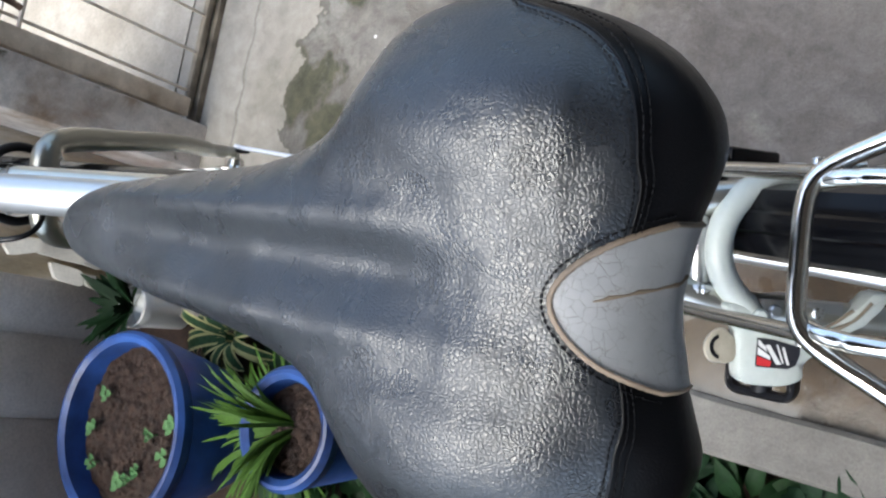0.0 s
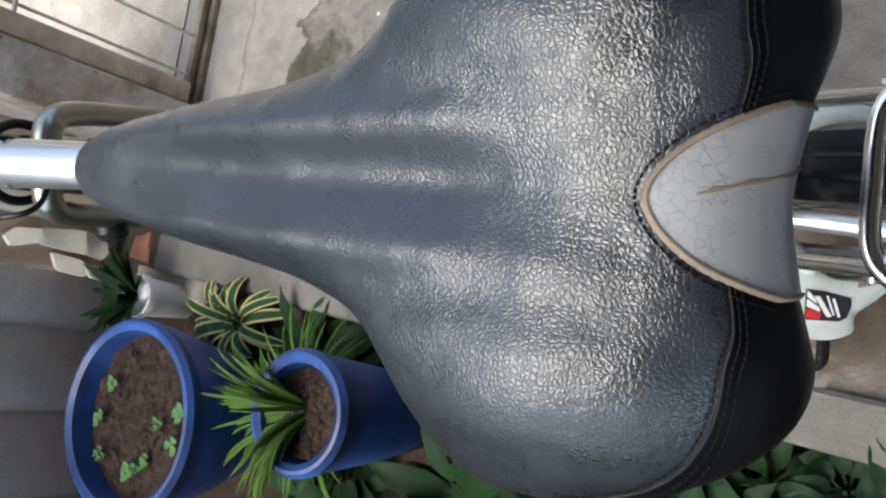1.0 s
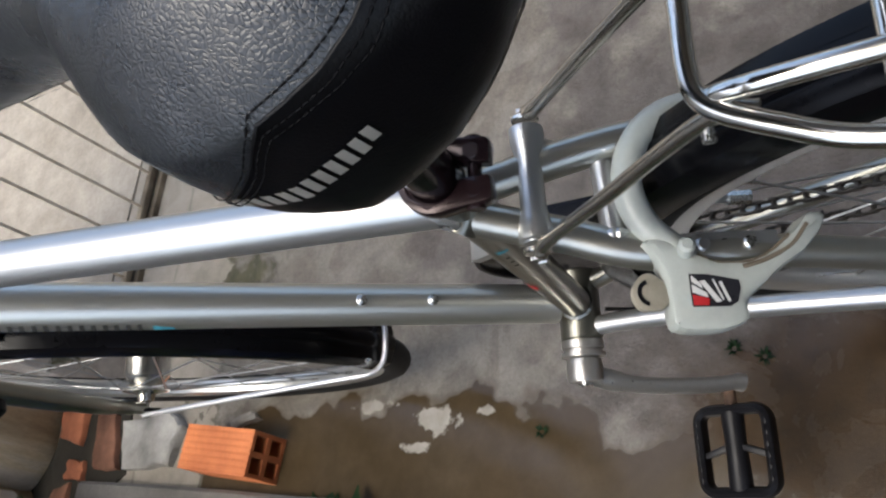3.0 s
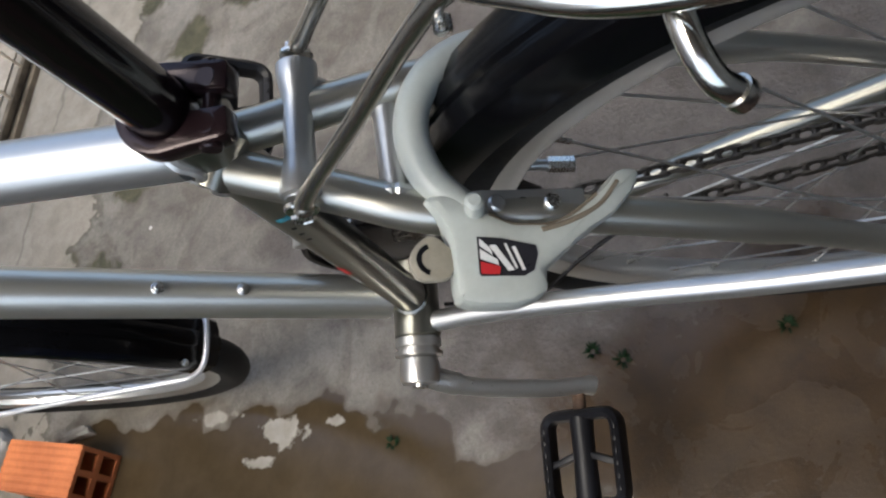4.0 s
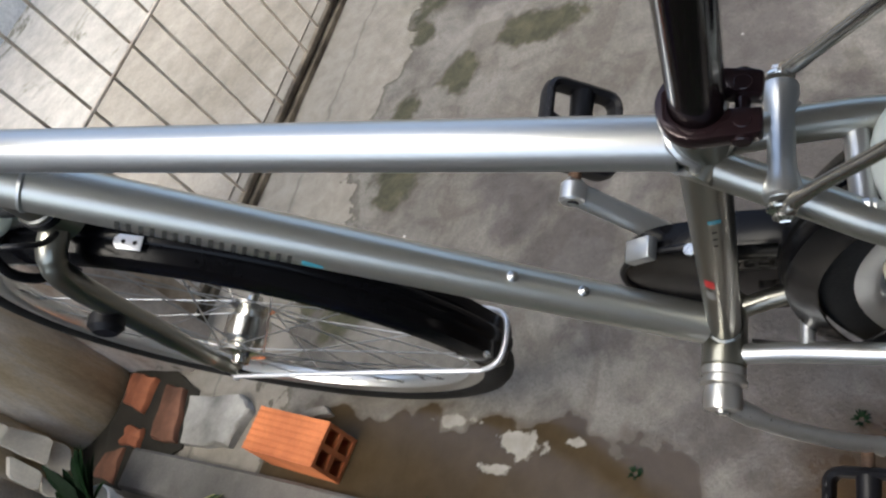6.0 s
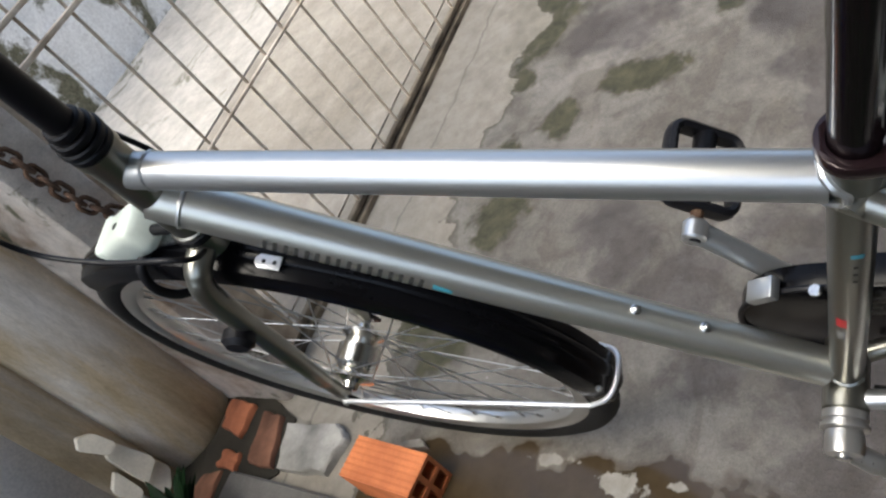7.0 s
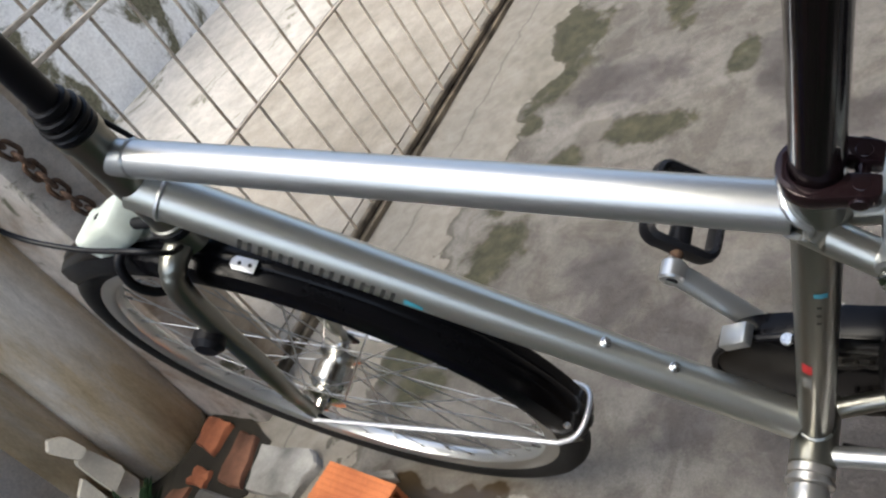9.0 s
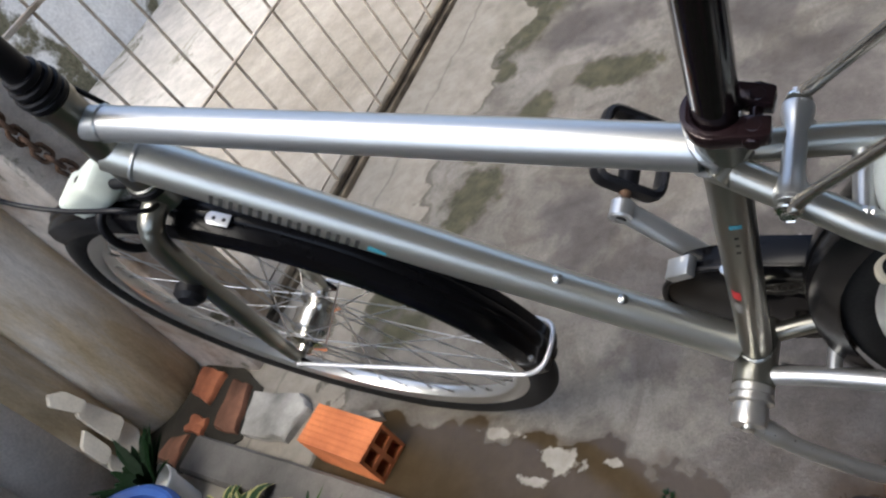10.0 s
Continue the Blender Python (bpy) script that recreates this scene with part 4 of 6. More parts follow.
half = [(0.0, -0.266, RZ), (0.018, -0.266, RZ), (0.030, -0.268, RZ), (0.039, -0.276, RZ), (0.050, -0.296, RZ), (0.060, -0.318, RZ + 0.0005), (0.066, -0.350, RZ + 0.001), (0.068, -0.40, RZ + 0.003), (0.070, -0.58, RZ + 0.006), (0.066, -0.66, RZ + 0.006)]
outer = smooth_line(mirrored(half[::-1], -1) + mirrored(half[1:], 1), 6)
part("outer_rail", tube(outer, 0.0044, 16), M_CHROME, rack)
for s in (-1, 1):
    part("inner_rail", tube(smooth_line(mirrored([(0.032, -0.272, RZ - 0.002), (0.034, -0.285, RZ + 0.004), (0.035, -0.33, RZ + 0.007), (0.036, -0.60, RZ + 0.008)], s)), 0.0042, 16), M_CHROME, rack)
    foot = PL if s < 0 else PR
    top = Vector((RX + s * 0.036, -0.268, RZ - 0.012))
    strut = smooth_line([foot - ax * 0.0 + Vector((s * 0.002, -0.004, 0.004)), foot.lerp(top, 0.10) + Vector((-s * 0.001, 0, 0.002)), foot.lerp(top, 0.5) + Vector((0, 0, 0.002)), top, top + Vector((s * 0.002, -0.02, 0.002))], 6)
    part("strut", tube(strut, [0.0048] * 7 + [0.0042] * 18, 14, squash=(0.9, 1.0)), M_STRUT, rack, "tarnished flattened strut")
    part("strut_eye", disc_between(foot - ax * 0.0025 * s, foot + ax * 0.0008 * s, 0.0085, 0.0008, 20), M_CHROME, rack)
    part("strut_bolt", disc_between(top + Vector((s * 0.001, 0.002, -0.007)), top + Vector((s * 0.007, 0.002, -0.008)), 0.0030, 0.0008, 10), M_SCREW, rack)
for y in (-0.333, -0.50, -0.62):
    part("cross_rail", tube(smooth_line([(RX - 0.081, y - 0.010, RZ - 0.026), (RX - 0.078, y - 0.005, RZ - 0.018), (RX - 0.064, y - 0.001, RZ - 0.0105), (RX - 0.035, y, RZ - 0.009), (RX, y, RZ - 0.008), (RX + 0.035, y, RZ - 0.009), (RX + 0.060, y - 0.003, RZ - 0.0125), (RX + 0.071, y - 0.005, RZ - 0.020), (RX + 0.075, y - 0.008, RZ - 0.030)]) if y > -0.4 else [(RX - 0.069, y, RZ - 0.004), (RX + 0.069, y, RZ - 0.004)], 0.0041, 16, caps=y < -0.4), M_CHROME, rack, "bent cross tube with open ends")


for s in (-1, 1):
    tip = Vector((RX - 0.081, -0.343, RZ - 0.026)) if s < 0 else Vector((RX + 0.075, -0.341, RZ - 0.030))
    away = Vector((s * 0.25, -0.42, -0.86)).normalized()
    part("tube_end", lathe([(0.0034, -0.002), (0.0048, -0.002), (0.0050, 0.0), (0.0048, 0.002), (0.0034, 0.002)], Matrix.Translation(tip) @ away.to_track_quat("Z", "Y").to_matrix().to_4x4(), 20, closed=True), M_CHROME, rack, "rolled end of the cross tube")


# ---- wheels ----
def ring_profile(profile, centre, seg=96):
    """Turn a profile of (radius, side) about the wheel's axle, along x."""
    return lathe([(r, x) for r, x in profile], Matrix.Translation(centre) @ X90, seg, closed=True)


def wheel(name, hub_half, turn, hub_r=0.0185):
    w = empty(name, None, bike)
    o = Vector((0, 0, 0))
    part("tyre", ring_profile([(0.345, 0.0), (0.3435, 0.007), (0.338, 0.0145), (0.328, 0.0188), (0.318, 0.0180), (0.3085, 0.0125), (0.3065, 0.0105), (0.3065, -0.0105), (0.3085, -0.0125), (0.318, -0.0180), (0.328, -0.0188), (0.338, -0.0145), (0.3435, -0.007)], o), M_RUBBER, w)
    part("rim", ring_profile([(0.3105, 0.0108), (0.3095, 0.0128), (0.297, 0.0128), (0.291, 0.009), (0.288, 0.0), (0.291, -0.009), (0.297, -0.0128), (0.3095, -0.0128), (0.3105, -0.0108), (0.3045, -0.009), (0.3045, 0.009)], o), M_RIM, w)
    part("hub", lathe([(0.006, -hub_half), (0.010, -hub_half + 0.002), (0.012, -hub_half + 0.010), (0.030, -hub_half + 0.014), (0.030, -hub_half + 0.018), (0.021, -hub_half + 0.024), (hub_r, 0.006 - hub_half * 0.4), (hub_r, hub_half * 0.4 - 0.006), (0.021, hub_half - 0.024), (0.030, hub_half - 0.018), (0.030, hub_half - 0.014), (0.012, hub_half - 0.010), (0.010, hub_half - 0.002), (0.006, hub_half)], X90, 32), M_CHROME, w, "polished hub shell")
    part("axle_nut", disc_between((-hub_half - 0.016, 0, 0), (-hub_half - 0.006, 0, 0), 0.0085, 0.0012, 6), M_SCREW, w)
    part("axle_nut", disc_between((hub_half + 0.006, 0, 0), (hub_half + 0.016, 0, 0), 0.0085, 0.0012, 6), M_SCREW, w)
    part("axle", disc_between((-hub_half - 0.020, 0, 0), (hub_half + 0.020, 0, 0), 0.0045, 0.001, 12), M_STEEL, w)
    for k in range(36):
        side = 1 if k % 2 else -1
        a = 2 * math.pi * k / 36 + turn
        b = a + (1 if (k // 2) % 2 else -1) * 1.15
        p = Vector((side * (hub_half - 0.016), 0.027 * math.cos(b), 0.027 * math.sin(b)))
        q = Vector((side * 0.001, 0.2905 * math.cos(a), 0.2905 * math.sin(a)))
        part("spoke", rod(p, q, 0.00095, 6), M_STEEL, w)
        part("nipple", rod(q.lerp(p, 0.012), q.lerp(p, 0.055), 0.0021, 6), M_SCREW, w)
    return w


rear = wheel("rear_wheel", 0.052, 0.06)
rear.location = RA
FA = Vector((0.000, 0.594, 0.341))
front = wheel("front_wheel", 0.046, 0.02, 0.029)
STEER = -1.0
FRONT = Matrix.Translation(FA) @ Matrix.Rotation(radians(STEER), 4, (0, -0.31, 0.95))
front.matrix_local = FRONT
part("valve", disc_between((0, 0.290 * math.cos(0.60), 0.290 * math.sin(0.60)), (0, 0.262 * math.cos(0.60), 0.262 * math.sin(0.60)), 0.0035, 0.001, 10), M_STEEL, rear)
part("valve_cap", disc_between((0, 0.275 * math.cos(0.60), 0.275 * math.sin(0.60)), (0, 0.258 * math.cos(0.60), 0.258 * math.sin(0.60)), 0.0052, 0.001, 8), M_SCREW, rear)


def fender(radius, a0, a1, half_w, depth, parent, n=60):
    """A mudguard: an arched strip with a raised middle rib and rolled edges, round the axle from a0 to a1 degrees."""
    bm = bmesh.new()
    sec = [(-half_w, -depth), (-half_w * 0.97, -depth * 0.55), (-half_w * 0.80, -depth * 0.12), (-half_w * 0.45, 0.0), (-half_w * 0.30, 0.0), (-half_w * 0.22, 0.0022), (0, 0.0030), (half_w * 0.22, 0.0022), (half_w * 0.30, 0.0), (half_w * 0.45, 0.0), (half_w * 0.80, -depth * 0.12), (half_w * 0.97, -depth * 0.55), (half_w, -depth)]
    sec = sec + [(x * 0.95, r - 0.0012) for x, r in sec[::-1]]
    rings = []
    for i in range(n + 1):
        a = radians(a0 + (a1 - a0) * i / n)
        rings.append([bm.verts.new((x, (radius + r) * math.cos(a), (radius + r) * math.sin(a))) for x, r in sec])
    for p, q in zip(rings, rings[1:]):
        for k in range(len(sec)):
            j = (k + 1) % len(sec)
            bm.faces.new((p[k], p[j], q[j], q[k]))
    bm.faces.new(rings[0])
    bm.faces.new(rings[-1][::-1])
    return part("mudguard", bm, M_GLOSSBLACK, parent, "glossy black mudguard")


rear_guard = fender(0.361, -14, 200, 0.0250, 0.026, bike)
rear_guard.location = RA
front_guard = fender(0.360, 68, 190, 0.029, 0.027, bike)
front_guard.matrix_local = FRONT
# hoop and stay that hold the rear end of the front mudguard
hoop = [(0.062, 0, 0.004), (0.046, -0.20, -0.004), (0.0365, -0.322, -0.012), (0.0340, -0.341, -0.011), (0.0285, -0.3560, -0.006), (0.018, -0.3650, -0.001)]
bm = tube(smooth_line([(-x, y, z) for x, y, z in hoop] + [(0, -0.3685, 0.002)] + hoop[::-1], 8), 0.0031, 10)
bm.transform(Matrix.Rotation(radians(5), 4, "X"))
part("mudguard_stay", bm, M_STAY, front_guard, "thin pale steel stay")
part("stay_rivet", disc_between((-0.0235, -0.358, -0.009), (-0.027, -0.361, -0.009), 0.0035, 0.0008, 12), M_SCREW, front_guard)
part("mudguard_bracket", plate([(-0.011, -0.006), (0.011, -0.006), (0.015, -0.002), (0.015, 0.004), (0.011, 0.008), (-0.011, 0.008)], 0.0015, Matrix.Translation((-0.010, -0.182, 0.3170)) @ Matrix.Rotation(radians(30), 4, "X") @ Matrix.Rotation(radians(90), 4, "Z"), 0.0003), M_STAY, front_guard)
for dx in (-0.005, 0.006):
    part("bracket_hole", disc_between((0, 0, 0.0012), (0, 0, 0.0019), 0.0022, 0.0002, 12), M_BLACK, front_guard).matrix_local = Matrix.Translation((-0.010, -0.182, 0.3170)) @ Matrix.Rotation(radians(30), 4, "X") @ Matrix.Rotation(radians(90), 4, "Z") @ Matrix.Translation((dx, 0.001, 0))

# ---- fork, crown, steerer, stem ----
fork = empty("fork", None, bike)
sd = (HT1 - HT0).normalized()
crown = HT0 - sd * 0.016
part("fork_crown", tube([HT0 - sd * 0.030, HT0 - sd * 0.002], [0.0215, 0.0195], 24), M_FRAME_SHADED, fork)
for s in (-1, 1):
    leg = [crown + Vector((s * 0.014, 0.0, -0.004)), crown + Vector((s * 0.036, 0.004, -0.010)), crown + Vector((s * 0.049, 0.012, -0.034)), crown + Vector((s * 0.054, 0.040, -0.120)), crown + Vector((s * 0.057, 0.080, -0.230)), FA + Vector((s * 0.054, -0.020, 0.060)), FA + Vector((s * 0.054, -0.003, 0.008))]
    part("fork_leg", tube(smooth_line(leg, 8), [0.0135] * 10 + [0.0125] * 12 + [0.0115] * 9 + [0.0105] * 8 + [0.009] * 6 + [0.0075] * 4, 20), M_FRAME_SHADED, fork)
    part("fork_end", box((0.006, 0.024, 0.032), Matrix.Translation(FA + Vector((s * 0.056, 0, 0.0))), 0.003), M_BLACK, fork)
head = empty("headset", None, bike)
part("lower_cup", disc_between(HT0 - sd * 0.004, HT0 + sd * 0.006, 0.0225, 0.001, 28), M_BLACK, head)
for a0, a1, r in ((0.000, 0.008, 0.0205), (0.009, 0.017, 0.0215), (0.018, 0.026, 0.0195), (0.027, 0.036, 0.0165)):
    part("headset_ring", disc_between(HT1 + sd * a0, HT1 + sd * a1, r, 0.0015, 28), M_BLACK, head)
stem_line = [HT1 + sd * 0.034, HT1 + sd * 0.075, HT1 + sd * 0.16, HT1 + sd * 0.20 + Vector((0, 0.02, 0))]
part("handlebar_stem", tube(smooth_line(stem_line, 6), 0.0128, 22), M_BLACK, bike, "matt black handlebar stem")
part("handlebar", tube(smooth_line([(CX - 0.27, 0.22, 1.09), (CX - 0.24, 0.29, 1.09), (CX - 0.17, 0.36, 1.08), (CX - 0.08, 0.372, 1.068), (CX, 0.37, 1.062), (CX + 0.08, 0.372, 1.068), (CX + 0.17, 0.36, 1.08), (CX + 0.24, 0.29, 1.09), (CX + 0.27, 0.22, 1.09)]), 0.0112, 16), M_STEEL, bike)
part("brake_cable", tube(smooth_line([(-0.058, 0.500, 1.02), (-0.056, 0.545, 0.92), (-0.055, 0.572, 0.845), (-0.053, 0.568, 0.795), (-0.051, 0.510, 0.7635), (-0.047, 0.440, 0.7475), (-0.036, 0.430, 0.725), (-0.012, 0.455, 0.700)]), 0.0027, 10), M_BLACK, bike)
part("shift_cable", tube(smooth_line([(CX + 0.03, 0.44, 0.99), (CX + 0.030, 0.440, 0.92), (CX + 0.024, 0.425, 0.862), (CX + 0.022, 0.405, 0.790), (CX + 0.016, 0.420, 0.690), (CX + 0.006, 0.30, 0.562), (CX + 0.006, 0.18, 0.444), (CX + 0.006, 0.05, 0.315)]), 0.0025, 10), M_BLACK, bike)
# caliper brake on the front of the crown
caliper = empty("front_brake", None, bike)
for s in (-1, 1):
    part("brake_arm", tube(smooth_line([crown + Vector((s * 0.004, 0.085, 0.000)), crown + Vector((s * 0.028, 0.095, -0.004)), crown + Vector((s * 0.040, 0.100, -0.028)), crown + Vector((s * 0.036, 0.102, -0.056)), crown + Vector((s * 0.022, 0.102, -0.078))]), 0.0052, 10), M_BLACK, caliper)
    part("brake_pad", box((0.009, 0.040, 0.010), Matrix.Translation(crown + Vector((s * 0.020, 0.102, -0.084))), 0.002), M_BLACK, caliper)
    part("pad_bolt", disc_between(crown + Vector((s * 0.024, 0.102, -0.080)), crown + Vector((s * 0.034, 0.102, -0.080)), 0.0042, 0.001, 12), M_SCREW, caliper)
part("brake_pivot", disc_between(crown + Vector((0, 0.018, -0.002)), crown + Vector((0, 0.100, -0.006)), 0.006, 0.001, 14), M_SCREW, caliper)
# head lamp on its bracket in front of the head tube
lamp = empty("head_lamp", None, bike)
lm = Matrix.Translation((CX + 0.002, 0.561, 0.719)) @ Matrix.Rotation(radians(-18), 4, "X")
part("lamp_housing", box((0.046, 0.094, 0.042), lm, 0.013, 4), M_LAMP, lamp)
part("lamp_visor", box((0.047, 0.018, 0.045), lm @ Matrix.Translation((0, 0.041, 0)), 0.008, 3), M_LAMP, lamp)
part("lamp_bracket", tube([(CX, 0.470, 0.722), (CX, 0.520, 0.724)], 0.006, 10), M_BLACK, lamp)
part("lamp_button", box((0.007, 0.010, 0.003), lm @ Matrix.Translation((-0.004, -0.016, 0.021)), 0.002), M_BLACK, lamp)
part("side_reflector", disc_between((CX - 0.058, 0.500, 0.604), (CX - 0.080, 0.496, 0.604), 0.0175, 0.006, 24), M_BLACK, bike, "round black knob on the fork leg")

# ---- crank set ----
crankset = empty("crankset", None, bike)
LC, RC = Vector((-0.079, -0.109, 0.166)), Vector((0.098, 0.101, 0.424))
part("bearing_cup", lathe([(0.0195, 0.0), (0.0205, 0.001), (0.0205, 0.008), (0.0185, 0.009), (0.0185, 0.012), (0.0215, 0.0125), (0.0215, 0.016), (0.016, 0.0175)], Matrix.Translation((CX - 0.035, 0, 0.29)) @ Matrix.Rotation(radians(-90), 4, "Y"), 32), M_CRANK, crankset)
part("crank_boss", lathe([(0.0130, 0.0), (0.0165, 0.001), (0.0175, 0.006), (0.0178, 0.018), (0.0165, 0.0225), (0.008, 0.0240)], Matrix.Translation((CX - 0.0525, 0, 0.29)) @ Matrix.Rotation(radians(-90), 4, "Y"), 32), M_CRANK, crankset)
b0 = Vector((CX - 0.064, 0, 0.29))
part("crank_arm", tube(smooth_line([b0, b0.lerp(LC, 0.10) + Vector((-0.006, 0, 0)), b0.lerp(LC, 0.35) + Vector((-0.010, 0, 0)), b0.lerp(LC, 0.75) + Vector((-0.006, 0, 0)), LC, LC + (LC - b0).normalized() * 0.010]), [0.0150] * 4 + [0.0128, 0.0118] + [0.0105] * 7 + [0.0085] * 20 + [0.0095] * 8, 18, squash=(1.0, 0.75)), M_CRANK, crankset)
part("spindle", disc_between((CX - 0.030, 0, 0.29), (CX - 0.066, 0, 0.29), 0.0135, 0.001, 24), M_CHAIN, crankset)
part("crank_bolt", disc_between((CX - 0.0755, 0, 0.29), (CX - 0.0795, 0, 0.29), 0.0075, 0.001, 14), M_SCREW, crankset)
r0 = Vector((CX + 0.070, 0, 0.29))
part("crank_arm", tube(smooth_line([r0, r0.lerp(RC, 0.3), r0.lerp(RC, 0.75), RC, RC + (RC - r0).normalized() * 0.012]), [0.0150] * 4 + [0.0118] * 20 + [0.0128] * 9, 18, squash=(1.0, 0.62)), M_ALU, crankset)
part("pedal_eye", disc_between(RC + Vector((-0.010, 0.002, 0.002)), RC + Vector((0.010, 0.002, 0.002)), 0.0125, 0.002, 20), M_ALU, crankset)
part("axle_end", disc_between(RC + Vector((-0.0112, 0.002, 0.002)), RC + Vector((-0.0095, 0.002, 0.002)), 0.0062, 0.0006, 14), M_BLACK, crankset)


def pedal(root, out, tilt):
    """A platform pedal: rounded open cage with teeth, a core round its axle and two webs."""
    p = empty("pedal", None, bike)
    m = Matrix.Translation(root) @ Matrix.Rotation(radians(0 if out < 0 else 180), 4, "Z") @ Matrix.Rotation(radians(tilt), 4, "X")
    W, D = 0.086, 0.076
    cx = -0.016 - W / 2
    pts = []
    for sx, sy in ((1, 1), (-1, 1), (-1, -1), (1, -1)):
        for k in range(5):
            a = math.atan2(sy, sx) - radians(45) + radians(90) * k / 4
            pts.append((cx + sx * (W / 2 - 0.014) + 0.012 * math.cos(a), sy * (D / 2 - 0.014) + 0.012 * math.sin(a), 0))
    bm = bmesh.new()
    sweep(bm, pts, 0.0075, 8, closed=True, squash=(0.80, 1.60))
    bm.transform(m)
    part("cage", bm, M_BLACK, p)
    part("core", lathe([(0.0075, 0), (0.0115, 0.004), (0.0105, W * 0.45), (0.0120, W - 0.006), (0.0085, W)], m @ Matrix.Translation((-0.016, 0, 0)) @ Matrix.Rotation(radians(-90), 4, "Y"), 20), M_BLACK, p)
    for s in (-1, 1):
        part("web", box((0.006, D / 2 - 0.008, 0.012), m @ Matrix.Translation((cx, s * D / 4, 0)) @ Matrix.Rotation(radians(18 * s), 4, "Z"), 0.001), M_BLACK, p)
        for k in range(6):
            part("tooth", box((0.005, 0.004, 0.0022), m @ Matrix.Translation((cx - W * 0.32 + W * 0.128 * k, s * (D / 2 - 0.002), 0.0105)), 0.0008), M_BLACK, p)
    part("pedal_axle", disc_between(m @ Vector((0.004, 0, 0)), m @ Vector((-0.020, 0, 0)), 0.0062, 0.001, 14), M_RUST, p, "rusty pedal axle")
    return p


pedal(LC + Vector((-0.009, 0.007, 0.0)), -1, -8)
pedal(RC + Vector((0.008, 0.002, 0.002)), 1, -52)

# chain case, chain, derailleur cage on the drive side
case = empty("chain_case", None, bike)
bm = bmesh.new()
n = 28
cc = Vector((0.062, 0.004, 0.292))
ring = [cc + Vector((0, 0.094 * math.cos(radians(a)), 0.094 * math.sin(radians(a)))) for a in range(-80, 121, 8)] + [Vector((0.062, -0.115, 0.385)), Vector((0.062, -0.135, 0.300)), Vector((0.062, -0.06, 0.215))]
part("case_disc", plate([(p.y, p.z) for p in ring], 0.026, Matrix(((0, 0, 1, 0.052), (1, 0, 0, 0), (0, 1, 0, 0), (0, 0, 0, 1))), 0.004), M_CASE, case)
part("case_edge", tube([p + Vector((-0.010, 0, 0)) for p in ring[2:24]], 0.0032, 8), M_BLACK, case)
part("case_plate", box((0.022, 0.030, 0.012), Matrix.Translation((0.052, 0.050, 0.385)) @ Matrix.Rotation(radians(-25), 4, "X"), 0.002), M_ALU, case, "silver plate on the chain case")
part("case_screw", disc_between((0.045, 0.000, 0.394), (0.045, 0.001, 0.399), 0.006, 0.001, 14), M_SCREW, case)
part("case_cover", box((0.034, 0.085, 0.034), Matrix.Translation((0.055, -0.070, 0.396)) @ Matrix.Rotation(radians(4), 4, "X"), 0.006), M_CASE, case)
def chain_plate(bm, p, q, x, half, r):
    """One waisted side plate of a chain link from pin p to pin q."""
    along = (q - p).normalized()
    up = Vector((1, 0, 0)).cross(along)
    mid = (p + q) / 2
    ring = []
    for c, sgn in ((p, -1), (q, 1)):
        for k in range(5):
            a = -math.pi / 2 + math.pi * k / 4
            ring.append(c + sgn * (along * r * math.cos(a) + up * r * math.sin(a)))
        ring.append(mid + up * r * 0.86 * sgn)
    lo, hi = [[bm.verts.new(v + Vector((x + e, 0, 0))) for v in ring] for e in (-half, half)]
    n = len(ring)
    for k in range(n):
        bm.faces.new((lo[k], lo[(k + 1) % n], hi[(k + 1) % n], hi[k]))
    bm.faces.new(lo[::-1])
    bm.faces.new(hi)


for za, zb in ((0.352, 0.380), (0.238, 0.318)):
    bm = bmesh.new()
    pins = [Vector((0.043 + 0.004 * k / 33, -0.02 - 0.42 * k / 33, za + (zb - za) * k / 33)) for k in range(34)]
    for k, (p, q) in enumerate(zip(pins, pins[1:])):
        for sgn in (-1, 1):
            chain_plate(bm, p, q, sgn * (0.0038 if k % 2 else 0.0026), 0.0005, 0.0043)
        sweep(bm, [p - Vector((0.0046, 0, 0)), p + Vector((0.0046, 0, 0))], 0.0024, 8)
    part("chain_run", bm, M_CHAIN, bike, "oily run of the drive chain")
part("sprocket", lathe([(0.004, -0.0015), (0.036, -0.0015), (0.038, 0.0015), (0.004, 0.0015)], Matrix.Translation(RA + Vector((0.040, 0, 0))) @ X90, 40), M_CHAIN, bike)
part("gear_cable", tube(smooth_line([(CX - 0.004, -0.02, 0.272), (CX - 0.012, -0.10, 0.270), (CX + 0.012, -0.16, 0.290), (CX + 0.040, -0.24, 0.322)]), 0.0019, 8), M_BLACK, bike)
part("kickstand", tube(smooth_line([RA + Vector((-0.078, 0.005, -0.015)), RA + Vector((-0.095, 0.02, -0.12)), RA + Vector((-0.145, 0.03, -0.318))]), 0.0075, 14), M_STEEL, bike)

# ---- ring lock on the seat stays ----
lock = empty("ring_lock", None, bike)
LD = Vector((0, -0.826, -0.564)).normalized()
LN = Vector((1, 0, 0)).cross(LD).normalized()
if LN.z < 0:
    LN = -LN
lmx = Matrix((Vector((1, 0, 0)), LD, LN)).transposed().to_4x4()
lmx.translation = Vector((0.006, -0.211, 0.618)) - LN * 0.011


def lock_point(x, y, z=0.0):
    return lmx @ Vector((x, y, z))


